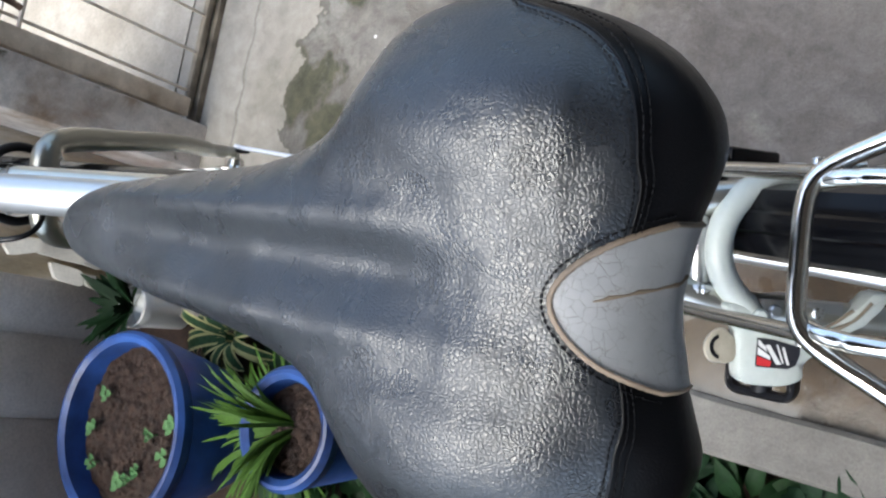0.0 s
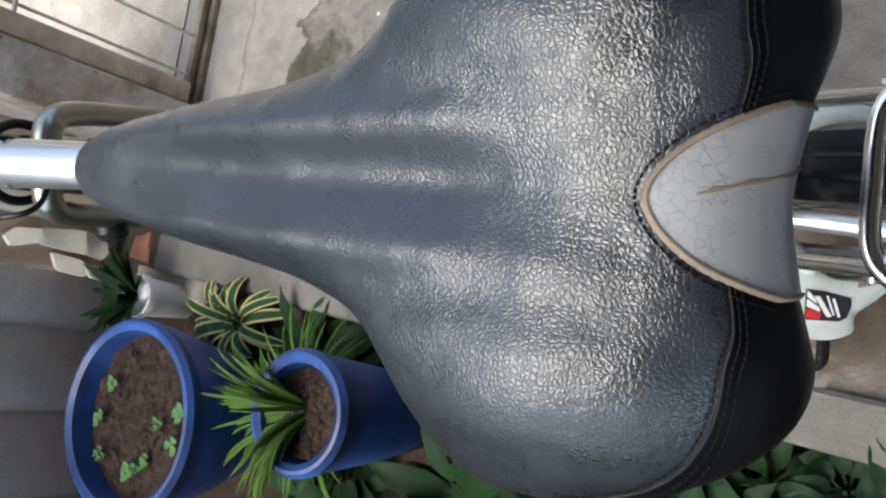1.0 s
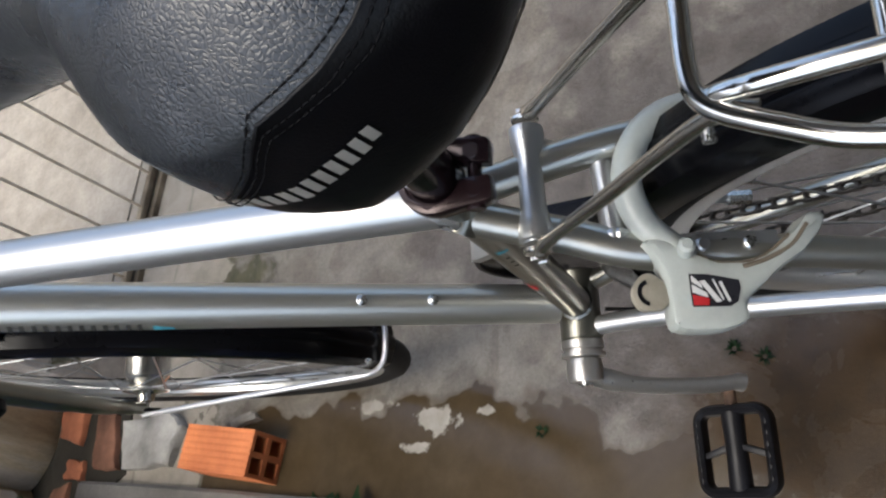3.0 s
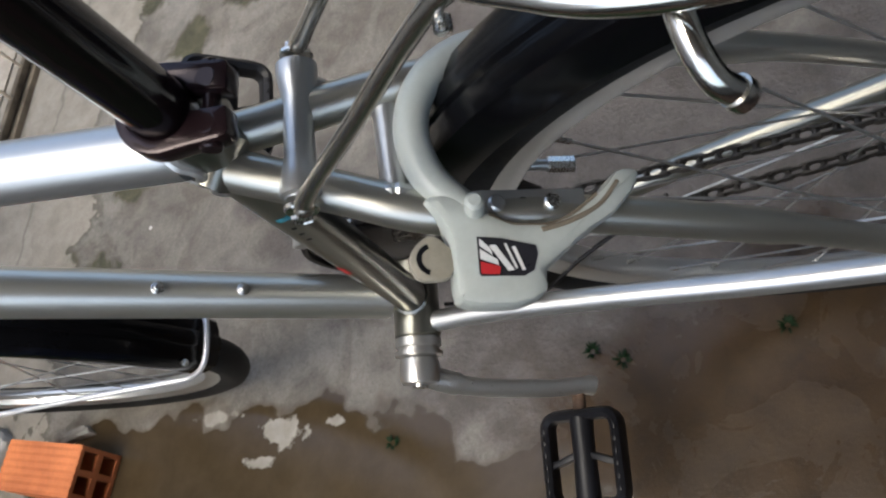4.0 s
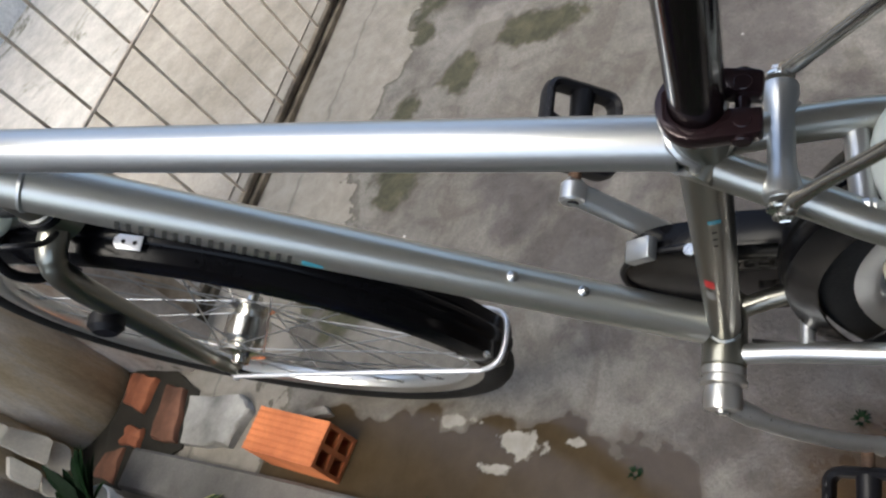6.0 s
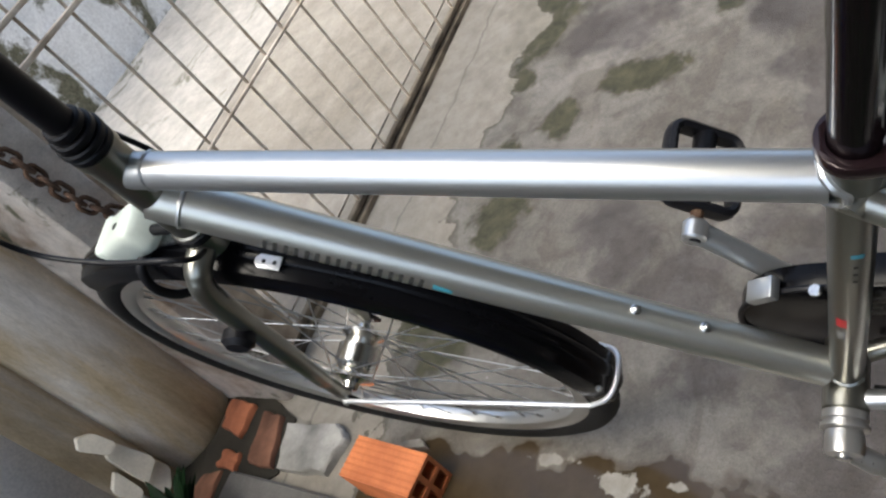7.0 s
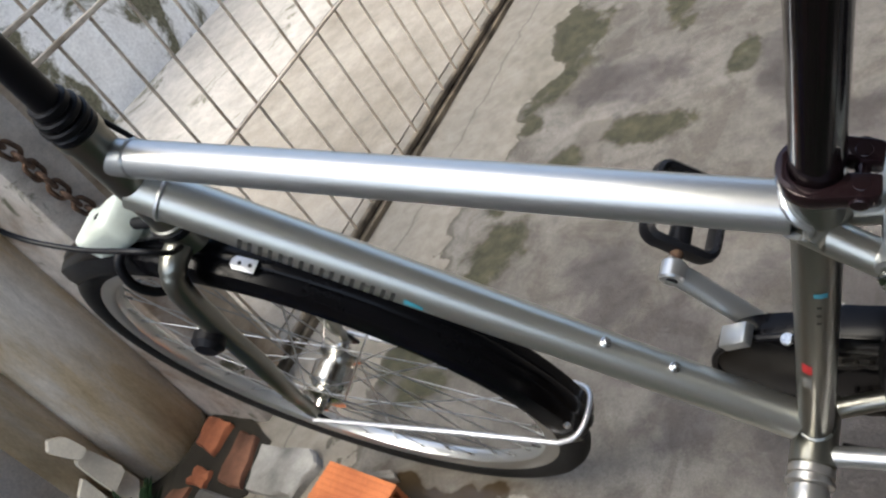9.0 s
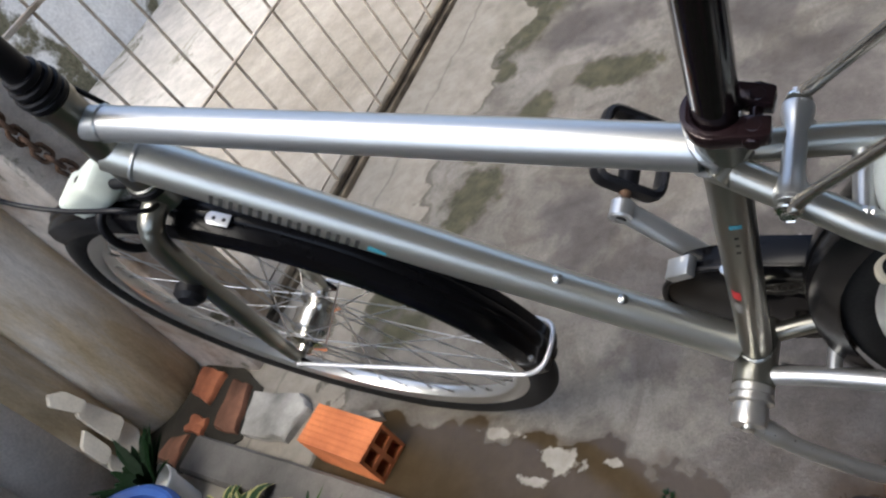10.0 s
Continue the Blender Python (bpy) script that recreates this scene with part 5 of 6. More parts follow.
# a horseshoe round the tyre, thicker at the key side
arc = [(-0.004 + 0.0455 * math.cos(radians(a)), 0.019 + 0.0455 * math.sin(radians(a))) for a in range(70, -151, -8)]
arc += [(-0.0505, 0.0000), (-0.0560, 0.004)]
part("shackle_housing", tube([lock_point(x, y, 0.002) for x, y in arc], 0.0085, 18, squash=(1.0, 1.05)), M_LOCK, lock)
body = [(-0.040, -0.0245), (-0.0450, -0.0205), (-0.0530, -0.0150), (-0.0600, -0.0120), (-0.0700, -0.0112), (-0.0860, -0.0112), (-0.0900, -0.0080), (-0.0912, 0.0000), (-0.0915, 0.0150), (-0.0900, 0.0230), (-0.0860, 0.0320), (-0.0760, 0.0300), (-0.0660, 0.0430), (-0.0590, 0.0510), (-0.0500, 0.0660), (-0.0400, 0.0755), (-0.0310, 0.0810), (-0.0268, 0.0780), (-0.0280, 0.0690), (-0.0395, 0.0590), (-0.0495, 0.0460), (-0.0540, 0.0335), (-0.0535, 0.0170), (-0.0470, 0.0030), (-0.0380, -0.0100)]
part("lock_body", plate(body, 0.021, lmx @ Matrix.Translation((0, 0, -0.010)), 0.0042), M_LOCK, lock)
part("lock_slot", tube(smooth_line([lock_point(x, y, 0.0105) for x, y in ((-0.0345, 0.0685), (-0.0460, 0.0585), (-0.0535, 0.0440), (-0.0575, 0.0300))]), [0.0012] * 12 + [0.0014] * 13, 8), M_TRACK, lock, "rusty sliding slot")
part("lock_seam", tube(smooth_line([lock_point(x, y, 0.0085) for x, y in ((-0.0400, 0.0585), (-0.0500, 0.0455), (-0.0545, 0.0335), (-0.0540, 0.0165), (-0.0490, 0.0060))]), 0.0012, 8), M_TRACK, lock, "rust along the inner edge")
part("lock_lever", disc_between(lock_point(-0.0480, 0.0000, 0.006), lock_point(-0.0455, -0.0020, 0.0205), 0.0046, 0.0016, 18), M_LOCK, lock)
part("mount_plate", box((0.0150, 0.054, 0.003), lmx @ Matrix.Translation((-0.0435, 0.0265, 0.0045)), 0.001), M_STEEL, lock)
for y, mt in ((0.0105, M_STEEL), (0.0235, M_BLACK), (0.0370, M_SCREW)):
    part("rivet", disc_between(lock_point(-0.0432, y, 0.004), lock_point(-0.0432, y, 0.0100 if mt is not M_BLACK else 0.0063), 0.0040, 0.001, 16), mt, lock)
# sticker: black field with a red corner, white slashes and bars for its writing
st0 = lmx @ Matrix.Translation((0, 0, 0.0112))
part("sticker", plate([(-0.0602, -0.0007), (-0.0610, 0.0100), (-0.0648, 0.0262), (-0.0690, 0.0268), (-0.0765, 0.0245), (-0.0790, 0.0200), (-0.0785, 0.0000), (-0.0770, -0.0006)], 0.0003, st0), M_STK_BLACK, lock)
st = lmx @ Matrix.Translation((0, 0, 0.0116))
part("sticker_red", plate([(-0.0718, 0.0002), (-0.0775, 0.0002), (-0.0780, 0.0085), (-0.0745, 0.0092)], 0.0002, st), M_STK_RED, lock)
part("sticker_slash", plate([(-0.0660, 0.0002), (-0.0706, 0.0002), (-0.0738, 0.0085), (-0.0712, 0.0080)], 0.0002, st), M_STK_WHITE, lock)
part("sticker_slash", plate([(-0.0610, 0.0003), (-0.0645, 0.0002), (-0.0690, 0.0060), (-0.0660, 0.0052)], 0.0002, st), M_STK_WHITE, lock)
for u0, v0, u1, v1, w in ((-0.0645, 0.0045, -0.0765, 0.0125, 0.0030), (-0.0640, 0.0115, -0.0755, 0.0160, 0.0010), (-0.0655, 0.0150, -0.0765, 0.0190, 0.0016)):
    part("sticker_print", plate([(u0, v0), (u1, v1), (u1 + 0.0003, v1 + w), (u0 + 0.0003, v0 + w)], 0.0002, st), M_STK_WHITE, lock)
key = empty("key", None, lock)
km = lmx @ Matrix.Translation((-0.0690, -0.0205, 0.003)) @ Matrix.Rotation(radians(12), 4, "Y")
outline = [((0.0112 + 0.0012 * math.cos(radians(3 * a))) * math.cos(radians(a)), 0.0105 * math.sin(radians(a))) for a in range(0, 360, 12)]
part("key_bow", plate(outline, 0.0046, km @ Matrix.Translation((0, 0, -0.0023)), 0.0012), M_KEY, key)
slot = [(0.0080 * math.cos(radians(a)), 0.0074 * math.sin(radians(a))) for a in range(195, 346, 10)] + [(0.0056 * math.cos(radians(a)), 0.0050 * math.sin(radians(a))) for a in range(345, 194, -10)]
part("key_hole", plate(slot, 0.0052, km @ Matrix.Translation((0, 0, -0.0026)), 0.0), M_BLACK, key, "dark curved slot")
part("key_shank", box((0.0085, 0.012, 0.0042), km @ Matrix.Translation((0.0005, 0.0125, 0)), 0.001), M_KEY, key)


# ---- saddle ----
saddle = empty("saddle", Matrix.Translation((0.002, 0, -0.002)), bike)
HALF = [(0.0, 0.0185), (0.009, 0.0140), (0.0155, 0.004), (0.0200, -0.015), (0.0235, -0.045), (0.0268, -0.075), (0.0292, -0.100), (0.0328, -0.126), (0.0395, -0.1475), (0.0500, -0.1615), (0.0635, -0.1715), (0.0750, -0.1825), (0.0825, -0.198), (0.0832, -0.219), (0.0783, -0.241), (0.0685, -0.262), (0.0565, -0.2755), (0.0440, -0.2805), (0.0330, -0.2798), (0.0190, -0.2765), (0.0, -0.2745)]
OUT = smooth_line([(x, y, 0) for x, y in HALF] + [(-x, y, 0) for x, y in HALF[-2:0:-1]] + [(0, 0.0185, 0)], 12)
LEN = [0.0]
for a, b in zip(OUT, OUT[1:]):
    LEN.append(LEN[-1] + (b - a).length)
LX, LY = [p.x for p in OUT], [p.y for p in OUT]


def rim(t):
    """The saddle's outline from above; t goes once round, from the nose over the right side."""
    s = (t % 1.0) * LEN[-1]
    return float(np.interp(s, LEN, LX)), float(np.interp(s, LEN, LY))


def crown_z(x, y):
    """Height of the padding before it rolls over at the edge."""
    z = float(np.interp(-y, [-0.02, 0.0, 0.03, 0.08, 0.13, 0.18, 0.22, 0.25, 0.28], [0.9500, 0.9545, 0.9590, 0.9650, 0.9695, 0.9715, 0.9720, 0.9705, 0.9660]))
    w = max(0.0, min(1.0, (-y - 0.022) / 0.06)) * max(0.0, min(1.0, (0.262 + y) / 0.04))
    w *= max(0.25, min(1.0, (0.222 + y) / 0.03))
    z -= 0.0042 * w * math.exp(-((x - 0.002) / 0.0085) ** 2)
    z += 0.0022 * math.exp(-(x / 0.022) ** 2 - ((y + 0.232) / 0.018) ** 2)
    z += 0.0080 * math.exp(-((abs(x) - 0.047) / 0.026) ** 2 - ((y + 0.222) / 0.045) ** 2)
    z += 0.0036 * w * math.exp(-((abs(x) - 0.0175) / 0.0072) ** 2)
    # worn padding: slight hollows and puckers
    z += 0.0009 * noise.noise((x * 60, y * 34, 4.0)) + 0.0003 * noise.noise((x * 170, y * 120, 9.0))
    return z


def outward(t):
    """The direction square to the outline, away from the saddle."""
    a, b = rim(t - 0.006), rim(t + 0.006)
    v = Vector((a[1] - b[1], b[0] - a[0], 0))
    return v.normalized()


def hide(t, s, lift=0.0):
    """A point of the saddle's cover: s from 0 (spine) over 1 (edge) to 2 (bottom of the skirt)."""
    px, py = rim(t)
    u, v = py - 0.002, py + 0.236
    qy = 0.002 + 0.5 * (u - math.sqrt(u * u + 0.0002)) if py > -0.12 else -0.236 + 0.5 * (v + math.sqrt(v * v + 0.00008))
    k = min(s, 1.0)
    x, y = px * k, qy + (py - qy) * k
    rear_ness = max(0.0, min(1.0, (-py - 0.135) / 0.075))
    roll = 0.014 + 0.003 * rear_ness
    e = max(0.0, (k - 0.30) / 0.70)
    z = crown_z(x, y) - roll * e ** 3.2
    o = outward(t)
    if s > 1.0:
        f = s - 1.0
        depth = float(np.interp(min(t % 1.0, 1 - t % 1.0), [0.0, 0.20, 0.26, 0.30, 0.34, 0.38, 0.42, 0.46, 0.5], [0.020, 0.020, 0.026, 0.050, 0.066, 0.053, 0.030, 0.017, 0.014]))
        z -= depth * f + 0.006 * (1 - (1 - f) ** 2)
        tail = max(0.0, 1 - abs(px) / 0.045) if py < -0.2 else 0.0
        wing = max(0.0, (depth - 0.026) / 0.030)
        out = (0.0030 - 0.003 * tail + 0.0035 * wing) * math.sin(min(1.0, f * 1.15) * math.pi * 0.62) - (0.007 + 0.004 * rear_ness) * f ** 2 - 0.010 * wing * max(0.0, (f - 0.6) / 0.4) ** 1.6
        x, y = x + o.x * out, y + o.y * out
    if lift:
        g = max(0.0, min(1.0, (s - 0.55) / 0.6))
        n = (Vector((0, 0, 1)) * (1 - g) + o * g).normalized() * lift
        x, y, z = x + n.x, y + n.y, z + n.z
    return Vector((x, y, z))


T_IN = next(i / 4000 for i in range(4000) if rim(i / 4000)[1] < -0.154)
T_OUT = next(i / 4000 for i in range(4000) if rim(i / 4000)[1] < -0.226)


def ease(f):
    f = max(0.0, min(1.0, f))
    return f * f * (3 - 2 * f)


def seam_s(t):
    """Where the cover ends and the side panel begins."""
    t = t % 1.0
    f = (min(t, 1 - t) - T_IN) / (T_OUT - T_IN)
    if f <= 0:
        return 2.0
    f = min(1.0, f)
    v = 2.0 - 1.0 * f ** 1.5 * (1.75 - 0.75 * f)
    py = rim(t)[1]
    if py < -0.215:
        v -= 0.05 * min(1.0, (-py - 0.215) / 0.05) + 0.21 * ease((0.0775 - abs(rim(t)[0])) / 0.030)
    return v


def skin(name, t0, t1, nt, s_of, ns, material, label="", lift=0.0):
    bm = bmesh.new()
    rows = []
    for i in range(nt + 1):
        t = t0 + (t1 - t0) * i / nt
        a, b = s_of(t)
        rows.append([bm.verts.new(hide(t, a + (b - a) * j / ns, lift)) for j in range(ns + 1)])
    for p, q in zip(rows, rows[1:]):
        for j in range(ns):
            bm.faces.new((p[j], q[j], q[j + 1], p[j + 1]))
    bmesh.ops.remove_doubles(bm, verts=bm.verts, dist=1e-5)
    return part(name, bm, material, saddle, label)


T_REAR = LEN[min(range(len(OUT)), key=lambda k: abs(OUT[k].x) + (9 if OUT[k].y > -0.2 else 0))] / LEN[-1]
skin("cover", 0, 1, 300, lambda t: (0.0, seam_s(t)), 44, M_LEATHER, "grained grey-black vinyl cover with a central groove")
t_a = T_IN + 0.0005
t_b = 1 - t_a
skin("side_panel", t_a, t_b, 220, lambda t: (seam_s(t), 2.0), 16, M_VINYL, "smooth black side panel")
skin("base_rim", 0, 1, 200, lambda t: (1.97, 2.12), 3, M_BLACK, "black plastic base edge", 0.0012)
bm = bmesh.new()
ring = [hide(i / 160, 2.1) for i in range(160)]
bm.faces.new([bm.verts.new(p) for p in ring])
part("base_plate", bm, M_BLACK, saddle)

# silver patch at the tail with its worn binding
PT = 0.0225 / LEN[-1]


def patch_edge(f):
    """The patch's rounded front edge: the place across (-1 to 1) gives the place along."""
    return -0.2490 - 0.0260 * abs(f) ** 1.8


def on_tail(x, s, lift):
    return hide(T_REAR - x / max(0.3, min(s, 1.0)) / LEN[-1], s, lift)


def tail_s(x, y):
    """The s of the point (x, y) of the cover near its tail."""
    s = 0.6
    for _ in range(6):
        px, py = rim(T_REAR - x / max(0.3, min(s, 1.0)) / LEN[-1])
        v = py + 0.236
        qy = -0.236 + 0.5 * (v + math.sqrt(v * v + 0.00008))
        s = max(0.1, min(1.0, (y - qy) / (py - qy)))
    return s


bm = bmesh.new()
rows = []
for i in range(-24, 25):
    x = 0.0225 * i / 24
    s0 = tail_s(x, patch_edge(i / 24))
    rows.append([bm.verts.new(on_tail(x, s0 + (1.42 - s0) * j / 30, 0.0008)) for j in range(31)])
for p, q in zip(rows, rows[1:]):
    for j in range(30):
        bm.faces.new((p[j], q[j], q[j + 1], p[j + 1]))
part("tail_patch", bm, M_PATCH, saddle, "cracked silver-grey vinyl tail patch with a torn line")


def strip(name, line, half, lift, material, label):
    """A narrow raised band that follows a line of (t, s) on the cover."""
    pts = [hide(t, s, lift) for t, s in line]
    return part(name, tube(pts, half, 8, squash=(1.0, 0.45)), material, saddle, label)


edge = [on_tail(0.0225 * math.sin(math.pi / 2 * k / 40), tail_s(0.0225 * math.sin(math.pi / 2 * k / 40), patch_edge(math.sin(math.pi / 2 * k / 40))), 0.0009) for k in range(-40, 41)]
edge = [on_tail(-0.0225, 0.98 + 0.4 * (1 - k / 8), 0.0006) for k in range(8)] + edge + [on_tail(0.0225, 0.98 + 0.4 * k / 8, 0.0006) for k in range(1, 9)]
part("patch_binding", tube(edge, [0.0008 + 0.0003 * (0.5 + 0.5 * math.sin(k * 2.7)) for k in range(len(edge))], 8, squash=(1.0, 0.5)), M_BINDING, saddle, "frayed tan binding")
tear = [on_tail(0.0012 + 0.0075 * k / 12, 0.62 + 0.56 * k / 12 + 0.012 * math.sin(k * 2.3), 0.0010) for k in range(13)]
part("tear", tube(tear, [0.0002] + [0.00035 + 0.00028 * (k % 3 == 1) for k in range(11)] + [0.0002], 6), M_BINDING, saddle, "torn line in the patch")


def stitch_row(offset, t0, t1, n, lift=0.0007):
    line = [hide(t0 + (t1 - t0) * k / n, min(1.97, seam_s(t0 + (t1 - t0) * k / n) + offset), lift) for k in range(n + 1)]
    bm = bmesh.new()
    i = 0
    while i + 3 < len(line):
        sweep(bm, [line[i], line[i + 1].lerp(line[i + 2], 0.5), line[i + 3]], [0.0002, 0.00034, 0.0002], 5)
        i += 4
    return bm


for t0, t1 in ((t_a + 0.003, T_REAR - PT * 1.05), (T_REAR + PT * 1.05, t_b - 0.003)):
    for off in (-0.026, 0.026, 0.055):
        o = part("stitching", stitch_row(off, t0, t1, 320), M_THREAD, saddle, "dark thread stitching")
        tagged(o, kind="stuff")
    line = [(t0 + (t1 - t0) * k / 400, min(1.985, seam_s(t0 + (t1 - t0) * k / 400))) for k in range(401)]
    strip("seam_welt", line, 0.0006, 0.0, M_VINYL, "folded seam")
bm = bmesh.new()
i = 0
line = []
for k in range(-90, 91):
    f = math.sin(math.pi / 2 * k / 90)
    line.append(on_tail(0.0246 * f, tail_s(0.0246 * f, patch_edge(f) + 0.0026 * math.sqrt(max(0.0, 1 - f * f))), 0.0005))
while i + 3 < len(line):
    sweep(bm, [line[i], line[i + 1].lerp(line[i + 2], 0.5), line[i + 3]], [0.0002, 0.0004, 0.0002], 5)
    i += 4
tagged(part("patch_stitching", bm, M_THREAD, saddle, "dark thread stitching round the patch"), kind="stuff")

# maker's name on the side panel, drawn as a row of plain grey bars
ta, tb = 0.627, 0.686
for k in range(11):
    t = ta + (tb - ta) * k / 11
    w = (tb - ta) / 11 * 0.66
    bm = bmesh.new()
    rows = [[bm.verts.new(hide(t + w * i / 3, 1.215 + 0.08 * (t - ta) / (tb - ta) + (0.088 if k else 0.075) * j / 4, 0.0007)) for j in range(5)] for i in range(4)]
    for i in range(3):
        for j in range(4):
            p, q = rows[i], rows[i + 1]
            bm.faces.new((p[j], q[j], q[j + 1], p[j + 1]))
    part("lettering", bm, M_LETTER, saddle, "grey lettering bar")
# rails and post clamp below
for s in (-1, 1):
    part("saddle_rail", tube(smooth_line([(s * 0.008, -0.035, 0.940), (s * 0.014, -0.09, 0.932), (s * 0.019, -0.18, 0.926), (s * 0.035, -0.25, 0.922)]), 0.0035, 10), M_BLACK, saddle)
part("rail_clamp", box((0.036, 0.036, 0.020), Matrix.Translation((CX, -0.160, 0.924)), 0.005), M_BLACK, saddle)


# ---- planting bed ----
def blade(bm, root, direction, length, width, droop, seg=7, fold=0.15, uv=None):
    """One strap leaf that bends under its own weight."""
    d = Vector(direction).normalized()
    p = Vector(root)
    side = d.cross(Vector((0, 0, 1)))
    side = side.normalized() if side.length > 1e-4 else Vector((1, 0, 0))
    rows = []
    for k in range(seg + 1):
        f = k / seg
        w = width * (0.55 + 1.3 * f) * (1 - f) ** 0.6 if f < 1 else 0.0
        up = side.cross(d)
        mid = bm.verts.new(p - up * w * fold)
        rows.append((bm.verts.new(p - side * w), mid, bm.verts.new(p + side * w)))
        p = p + d * (length / seg)
        d = (d + Vector((0, 0, -droop / seg))).normalized()
    lay = bm.loops.layers.uv.verify() if uv else None
    for a, b in zip(rows, rows[1:]):
        for i in (0, 1):
            try:
                f = bm.faces.new((a[i], a[i + 1], b[i + 1], b[i]))
            except ValueError:
                continue
            if lay:
                for lp, u in zip(f.loops, (i * 0.5, i * 0.5 + 0.5, i * 0.5 + 0.5, i * 0.5)):
                    lp[lay].uv = (u, 0.5)
    return bm


def broad_leaf(bm, root, direction, length, width, droop, seg=8):
    """An oval pointed leaf on a short stalk, folded along its midrib and wavy at its edges."""
    d = Vector(direction).normalized()
    p = Vector(root)
    side = d.cross(Vector((0, 0, 1)))
    side = side.normalized() if side.length > 1e-4 else Vector((1, 0, 0))
    rows = []
    for k in range(seg + 3):
        f = (k - 2) / seg
        w = 0.0018 if f <= 0 else max(0.0004, width * math.sin(math.pi * f ** 0.72) ** 0.85)
        up = side.cross(d)
        wave = 0.12 * width * math.sin(k * 2.1 + root[0] * 300)
        rows.append([bm.verts.new(p + side * w * s + up * (abs(s) * w * 0.28 + (wave * s if abs(s) > 0.9 else 0))) for s in (-1, -0.55, 0, 0.55, 1)])
        p = p + d * (length / seg) * (1.0 if f >= 0 else 1.3)
        d = (d + Vector((0, 0, -droop / seg))).normalized()
    for a, b in zip(rows, rows[1:]):
        for i in range(4):
            bm.faces.new((a[i], a[i + 1], b[i + 1], b[i]))
    return bm


def leafy(name, root, count, length, width, material, label, seed, lift=2.2, droop=1.2, group=""):
    rnd = random.Random(seed)
    th = tagged(empty(name, Matrix.Translation(root)), label, "plant", group)
    for k in range(count):
        a = 2.4 * k + rnd.uniform(-0.5, 0.5)
        el = rnd.uniform(0.15, 1.0) * lift
        bm = broad_leaf(bmesh.new(), Vector((0.006 * math.cos(a), 0.006 * math.sin(a), rnd.uniform(0, 0.05))), (math.cos(a), math.sin(a), el), length * rnd.uniform(0.65, 1.2), width * rnd.uniform(0.7, 1.2), droop * rnd.uniform(0.5, 1.4))
        part("leaf", bm, material, th)
    part("stem", rod((0, 0, -0.02), (0, 0, 0.05), 0.003, 6), material, th)
    return th


def plant(name, root, count, length, width, material, label, category, seed, spread=1.0, lift=0.9, droop=0.9, uv=False, parent=None, group="", bias=(0, 0, 0), core=0.012):
    rnd = random.Random(seed)
    th = parent or tagged(empty(name, Matrix.Translation(root)), label, category, group)
    for k in range(count):
        a = 2.4 * k + rnd.uniform(-0.4, 0.4)
        el = rnd.uniform(0.25, 1.0) * lift
        dvec = (spread * math.cos(a) + bias[0], spread * math.sin(a) + bias[1], el + bias[2])
        bm = blade(bmesh.new(), Vector((core * math.cos(a), core * math.sin(a), 0)), dvec, length * rnd.uniform(0.65, 1.15), width * rnd.uniform(0.75, 1.2), droop * rnd.uniform(0.6, 1.3), uv=uv)
        part("leaf", bm, material, th)
    return th


def glazed_pot(centre, z0, z1, r_top, r_base, label, soil_drop):
    m = Matrix.Translation((centre[0], centre[1], z0))
    h = z1 - z0
    th = tagged(empty("flower_pot", m), label, "flower pot", "blue pots in the bed")
    w = 0.017
    prof = [(r_base * 0.96, 0), (r_base, 0.006), (r_base + (r_top - r_base) * 0.55, h * 0.45), (r_top - 0.006, h * 0.80), (r_top - 0.008, h - 0.035), (r_top - 0.001, h - 0.026), (r_top + 0.001, h - 0.010), (r_top - 0.005, h - 0.001), (r_top - w * 0.6, h), (r_top - w - 0.002, h - 0.006), (r_top - w - 0.006, h - 0.04), (r_top - w - 0.012, h * 0.55), (0.0, h * 0.55)]
    part("pot_wall", lathe(prof, None, 56), M_GLAZE, th, "dark blue glazed wall")
    bm = bmesh.new()
    rs = r_top - w - 0.007
    def soil_z(x, y):
        v = (x * 46 + centre[0] * 7, y * 46, 3)
        return h - soil_drop + 0.006 * noise.noise((x * 14, y * 14, centre[1])) + 0.0075 * noise.noise(v) + 0.004 * noise.noise((v[0] * 2.6, v[1] * 2.6, 5))

    N = 96
    rings = [[bm.verts.new((rs * f * math.cos(6.28318 * k / N), rs * f * math.sin(6.28318 * k / N), soil_z(rs * f * math.cos(6.28318 * k / N), rs * f * math.sin(6.28318 * k / N)))) for k in range(N)] for f in [0.03 + 0.97 * q / 30 for q in range(31)]]
    for a, b in zip(rings, rings[1:]):
        for k in range(N):
            bm.faces.new((a[k], a[(k + 1) % N], b[(k + 1) % N], b[k]))
    bm.faces.new(rings[0][::-1])
    part("soil", bm, M_SOIL, th, "dark crumbly potting soil")
    rnd = random.Random(int(r_top * 1000))
    bm = bmesh.new()
    for k in range(420):
        a, q = rnd.uniform(0, 6.28), rs * 0.97 * math.sqrt(rnd.random())
        s = rnd.uniform(0.002, 0.0055)
        bmesh.ops.create_icosphere(bm, subdivisions=1, radius=s, matrix=Matrix.Translation((q * math.cos(a), q * math.sin(a), soil_z(q * math.cos(a), q * math.sin(a)) + 0.001)) @ Matrix.Diagonal((1, rnd.uniform(0.6, 1.2), 0.7, 1)))
    tagged(part("soil_grain", bm, M_SOIL, th, smooth=False), kind="stuff")
    return th


glazed_pot((-0.471, 0.886), -0.045, 0.230, 0.163, 0.092, "large dark blue glazed pot with bare soil and seedlings", 0.045)
glazed_pot((-0.389, 0.495), -0.045, 0.25, 0.088, 0.054, "smaller blue glazed pot holding a strappy green plant", 0.03)


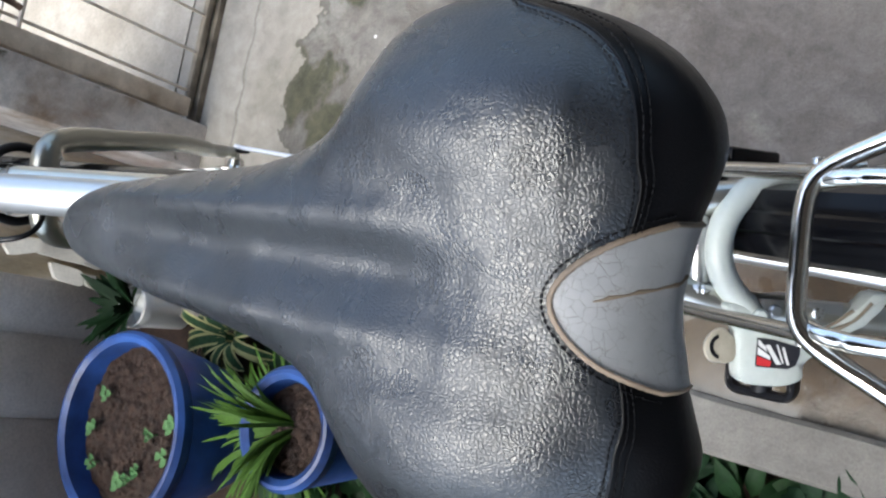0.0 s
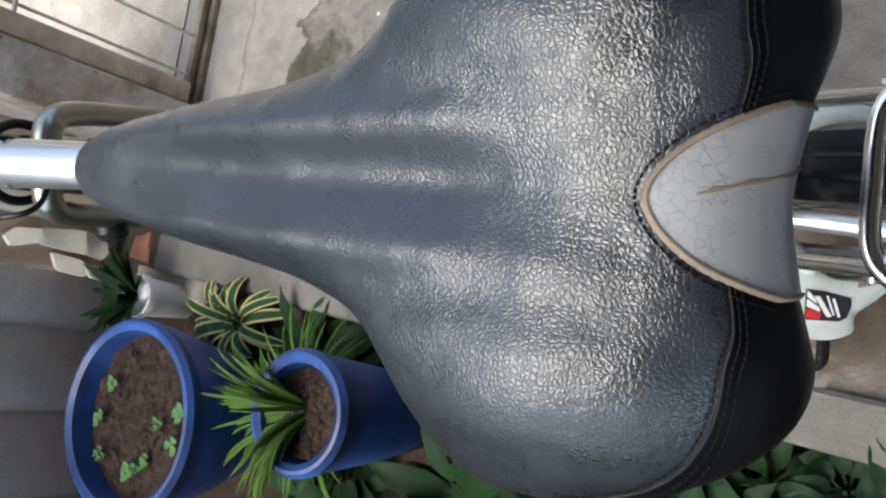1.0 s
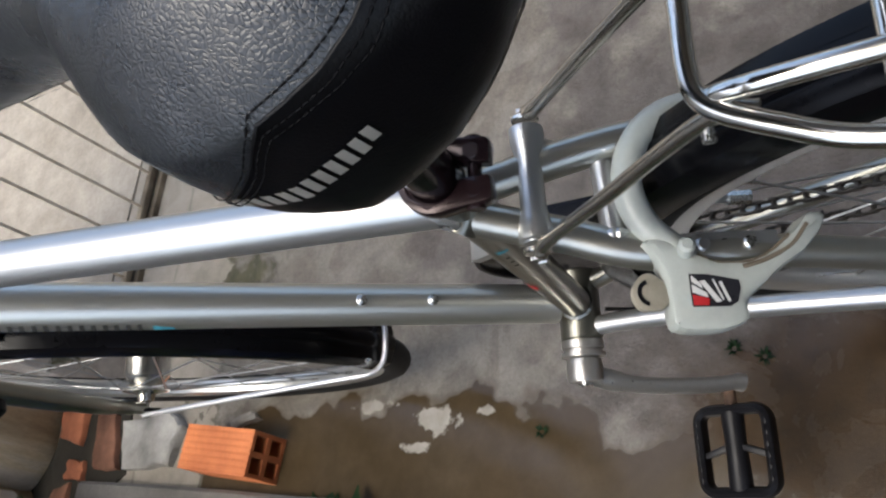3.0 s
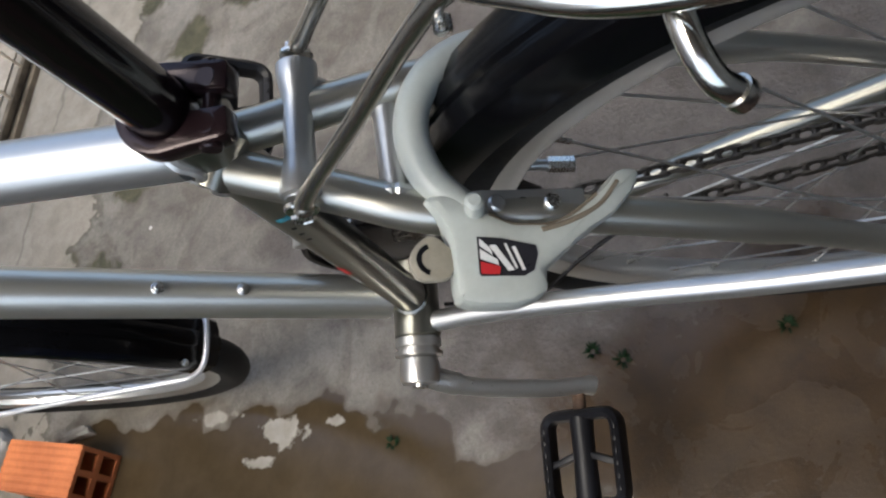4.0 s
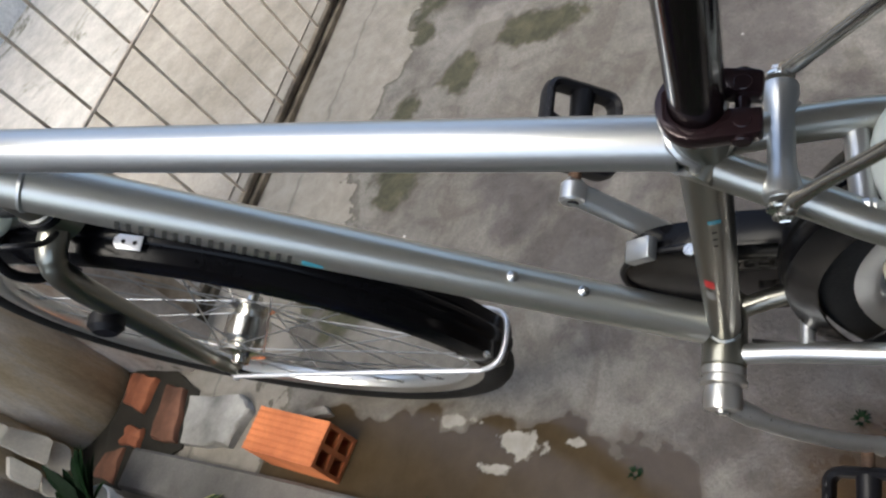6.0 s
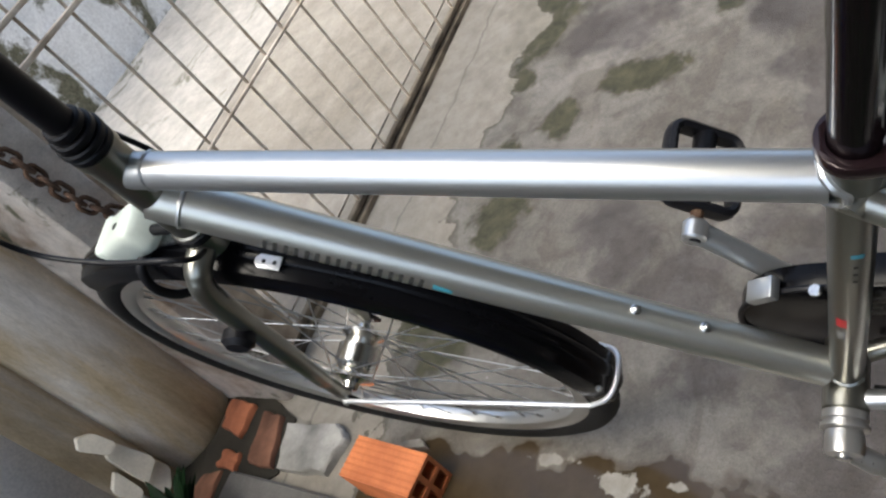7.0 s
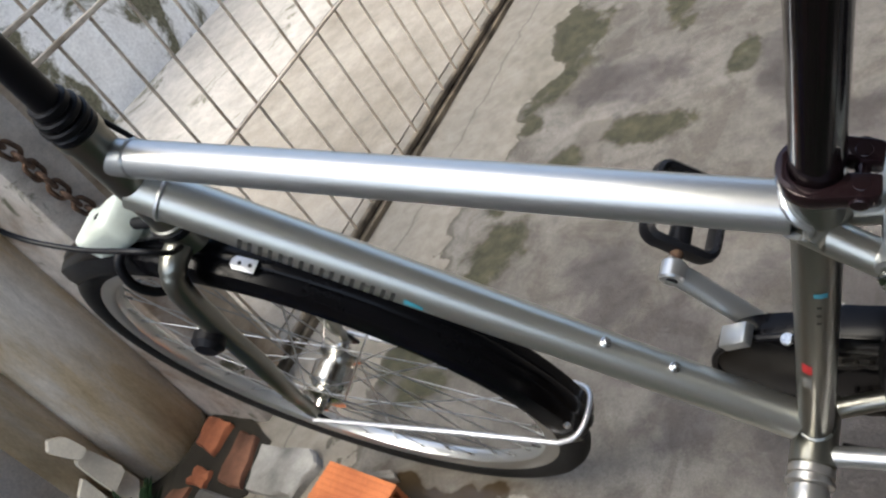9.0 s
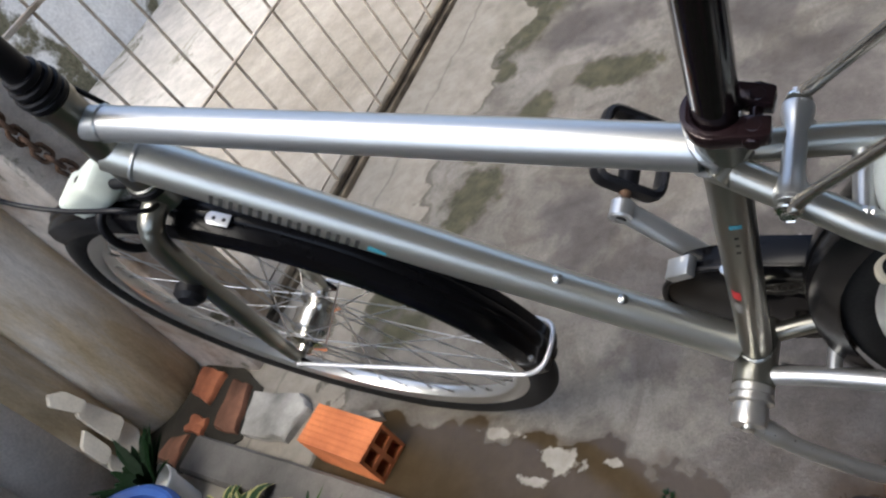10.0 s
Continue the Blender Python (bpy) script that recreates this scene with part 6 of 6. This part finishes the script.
def seedling(x, y, z, r, seed):
    rnd = random.Random(seed)
    th = tagged(empty("seedling", Matrix.Translation((x, y, z))), "pale green seedling sprouting in the blue pot", "seedling", "seedlings in the pot")
    for k in range(4):
        a = k * 1.57 + rnd.uniform(-0.4, 0.4)
        bm = bmesh.new()
        c = Vector((r * 0.75 * math.cos(a), r * 0.75 * math.sin(a), 0.012 + rnd.uniform(0, 0.008)))
        ring = [bm.verts.new(c + Vector((r * 0.62 * math.cos(b), r * 0.62 * math.sin(b), 0.002 * math.cos(2 * b)))) for b in [6.28318 * q / 12 for q in range(12)]]
        mid = bm.verts.new(c + Vector((0, 0, -0.003)))
        for q in range(12):
            bm.faces.new((ring[q], ring[(q + 1) % 12], mid))
        part("leaf", bm, M_SEEDLING, th)
    part("stalk", rod((0, 0, -0.008), (0, 0, 0.014), 0.0012, 6), M_SEEDLING, th)


for k, (x, y, r) in enumerate(((0.043, 0.085, 0.011), (0.027, -0.100, 0.013), (0.000, -0.052, 0.009), (-0.027, -0.098, 0.012), (-0.020, 0.105, 0.012), (-0.075, 0.080, 0.010), (-0.090, 0.000, 0.013), (-0.064, -0.035, 0.010), (-0.082, -0.018, 0.009))):
    seedling(-0.471 + x, 0.886 + y, 0.186, r, k)
seedling(-0.43, 1.045, 0.09, 0.020, 30)
seedling(-0.46, 1.06, 0.07, 0.018, 31)

plant("strap_plant", (-0.389, 0.510, 0.215), 130, 0.145, 0.0031, M_GRASSLEAF, "bright green strap-leaved plant growing in the small blue pot", "plant", 2, 0.60, 0.9, 1.5, bias=(-0.28, 0.62, 0.25))
plant("strap_plant", (-0.395, 0.600, 0.10), 56, 0.16, 0.0034, M_GRASSLEAF, "green strap leaves arching over the blue pots", "plant", 12, 1.0, 0.9, 1.3)
plant("variegated_plant", (-0.295, 0.875, 0.030), 24, 0.125, 0.0150, M_VARI, "variegated plant with curling yellow-edged leaves", "plant", 5, 1.0, 1.7, 3.3, uv=True)
plant("variegated_plant", (-0.292, 0.945, 0.02), 14, 0.085, 0.012, M_VARI, "variegated plant with yellow-striped leaves beside the white pot", "plant", 6, 1.0, 1.0, 3.2, uv=True)

# small white pot with a dark plant
wp = tagged(empty("small_pot", Matrix.Translation((-0.276, 1.098, -0.03))), "small white plastic pot beside the kerb", "flower pot")
part("pot_wall", lathe([(0.030, 0), (0.032, 0.004), (0.0385, 0.105), (0.042, 0.106), (0.042, 0.122), (0.0395, 0.124), (0.037, 0.120), (0.034, 0.09), (0.0, 0.09)], None, 36), M_WHITEPOT, wp)
plant("potted_plant", (-0.278, 1.115, 0.085), 60, 0.095, 0.009, M_LEAF, "dark green spiky plant growing in the white pot", "plant", 9, 0.8, 1.4, 0.7, bias=(0, 0.45, 0))

# a few weeds in the silt on the yard floor
for k, (x, y) in enumerate(((-0.111, 0.187), (-0.027, -0.072), (-0.041, -0.107), (-0.026, -0.283))):
    plant("weed_tuft", (x, y, 0.001), 16, 0.010, 0.0016, M_LEAF, "tiny dark green weed tuft on the wet yard floor", "weed", 150 + k, 0.5, 1.0, 1.4, group="weeds on the yard floor", core=0.003)

# low dark plants that fill the bed beside the kerb
rnd = random.Random(21)
for k in range(30):
    y = 0.385 - 0.075 * (k % 15) + rnd.uniform(-0.02, 0.02)
    x = -0.335 - 0.055 * (0.39 - y) - 0.085 * (k // 15) + rnd.uniform(-0.015, 0.01)
    leafy("bed_plant", (x, y, -0.062), 24, rnd.uniform(0.055, 0.085), rnd.uniform(0.012, 0.018), M_LEAF if k % 3 == 0 else M_SPOTLEAF, "dark green leafy plant in the bed along the kerb" if k % 3 == 0 else "mottled grey-green leafy plant in the bed along the kerb", 40 + k, 1.5, 1.5, group="plants along the kerb")
for k, (x, y) in enumerate(((-0.31, 0.64), (-0.33, 0.72), (-0.42, 0.67), (-0.50, 0.62), (-0.58, 0.66), (-0.27, 0.55), (-0.29, 0.47))):
    leafy("bed_plant", (x, y, -0.062), 16, 0.10, 0.020, M_LEAF, "dark green leafy plant between the blue pots", 120 + k, group="plants along the kerb")
for k in range(9):
    leafy("bed_plant", (-0.50 - 0.10 * (k % 3), 0.36 - 0.17 * (k // 3), -0.062), 14, 0.12, 0.022, M_LEAF, "dark green leafy plant deep in the bed", 90 + k, group="plants along the kerb")
plant("dry_sprig", (-0.47, 1.02, 0.02), 5, 0.13, 0.007, M_DRYLEAF, "yellowing sprig beside the large blue pot", "plant", 70, 1.0, 0.6, 0.5)
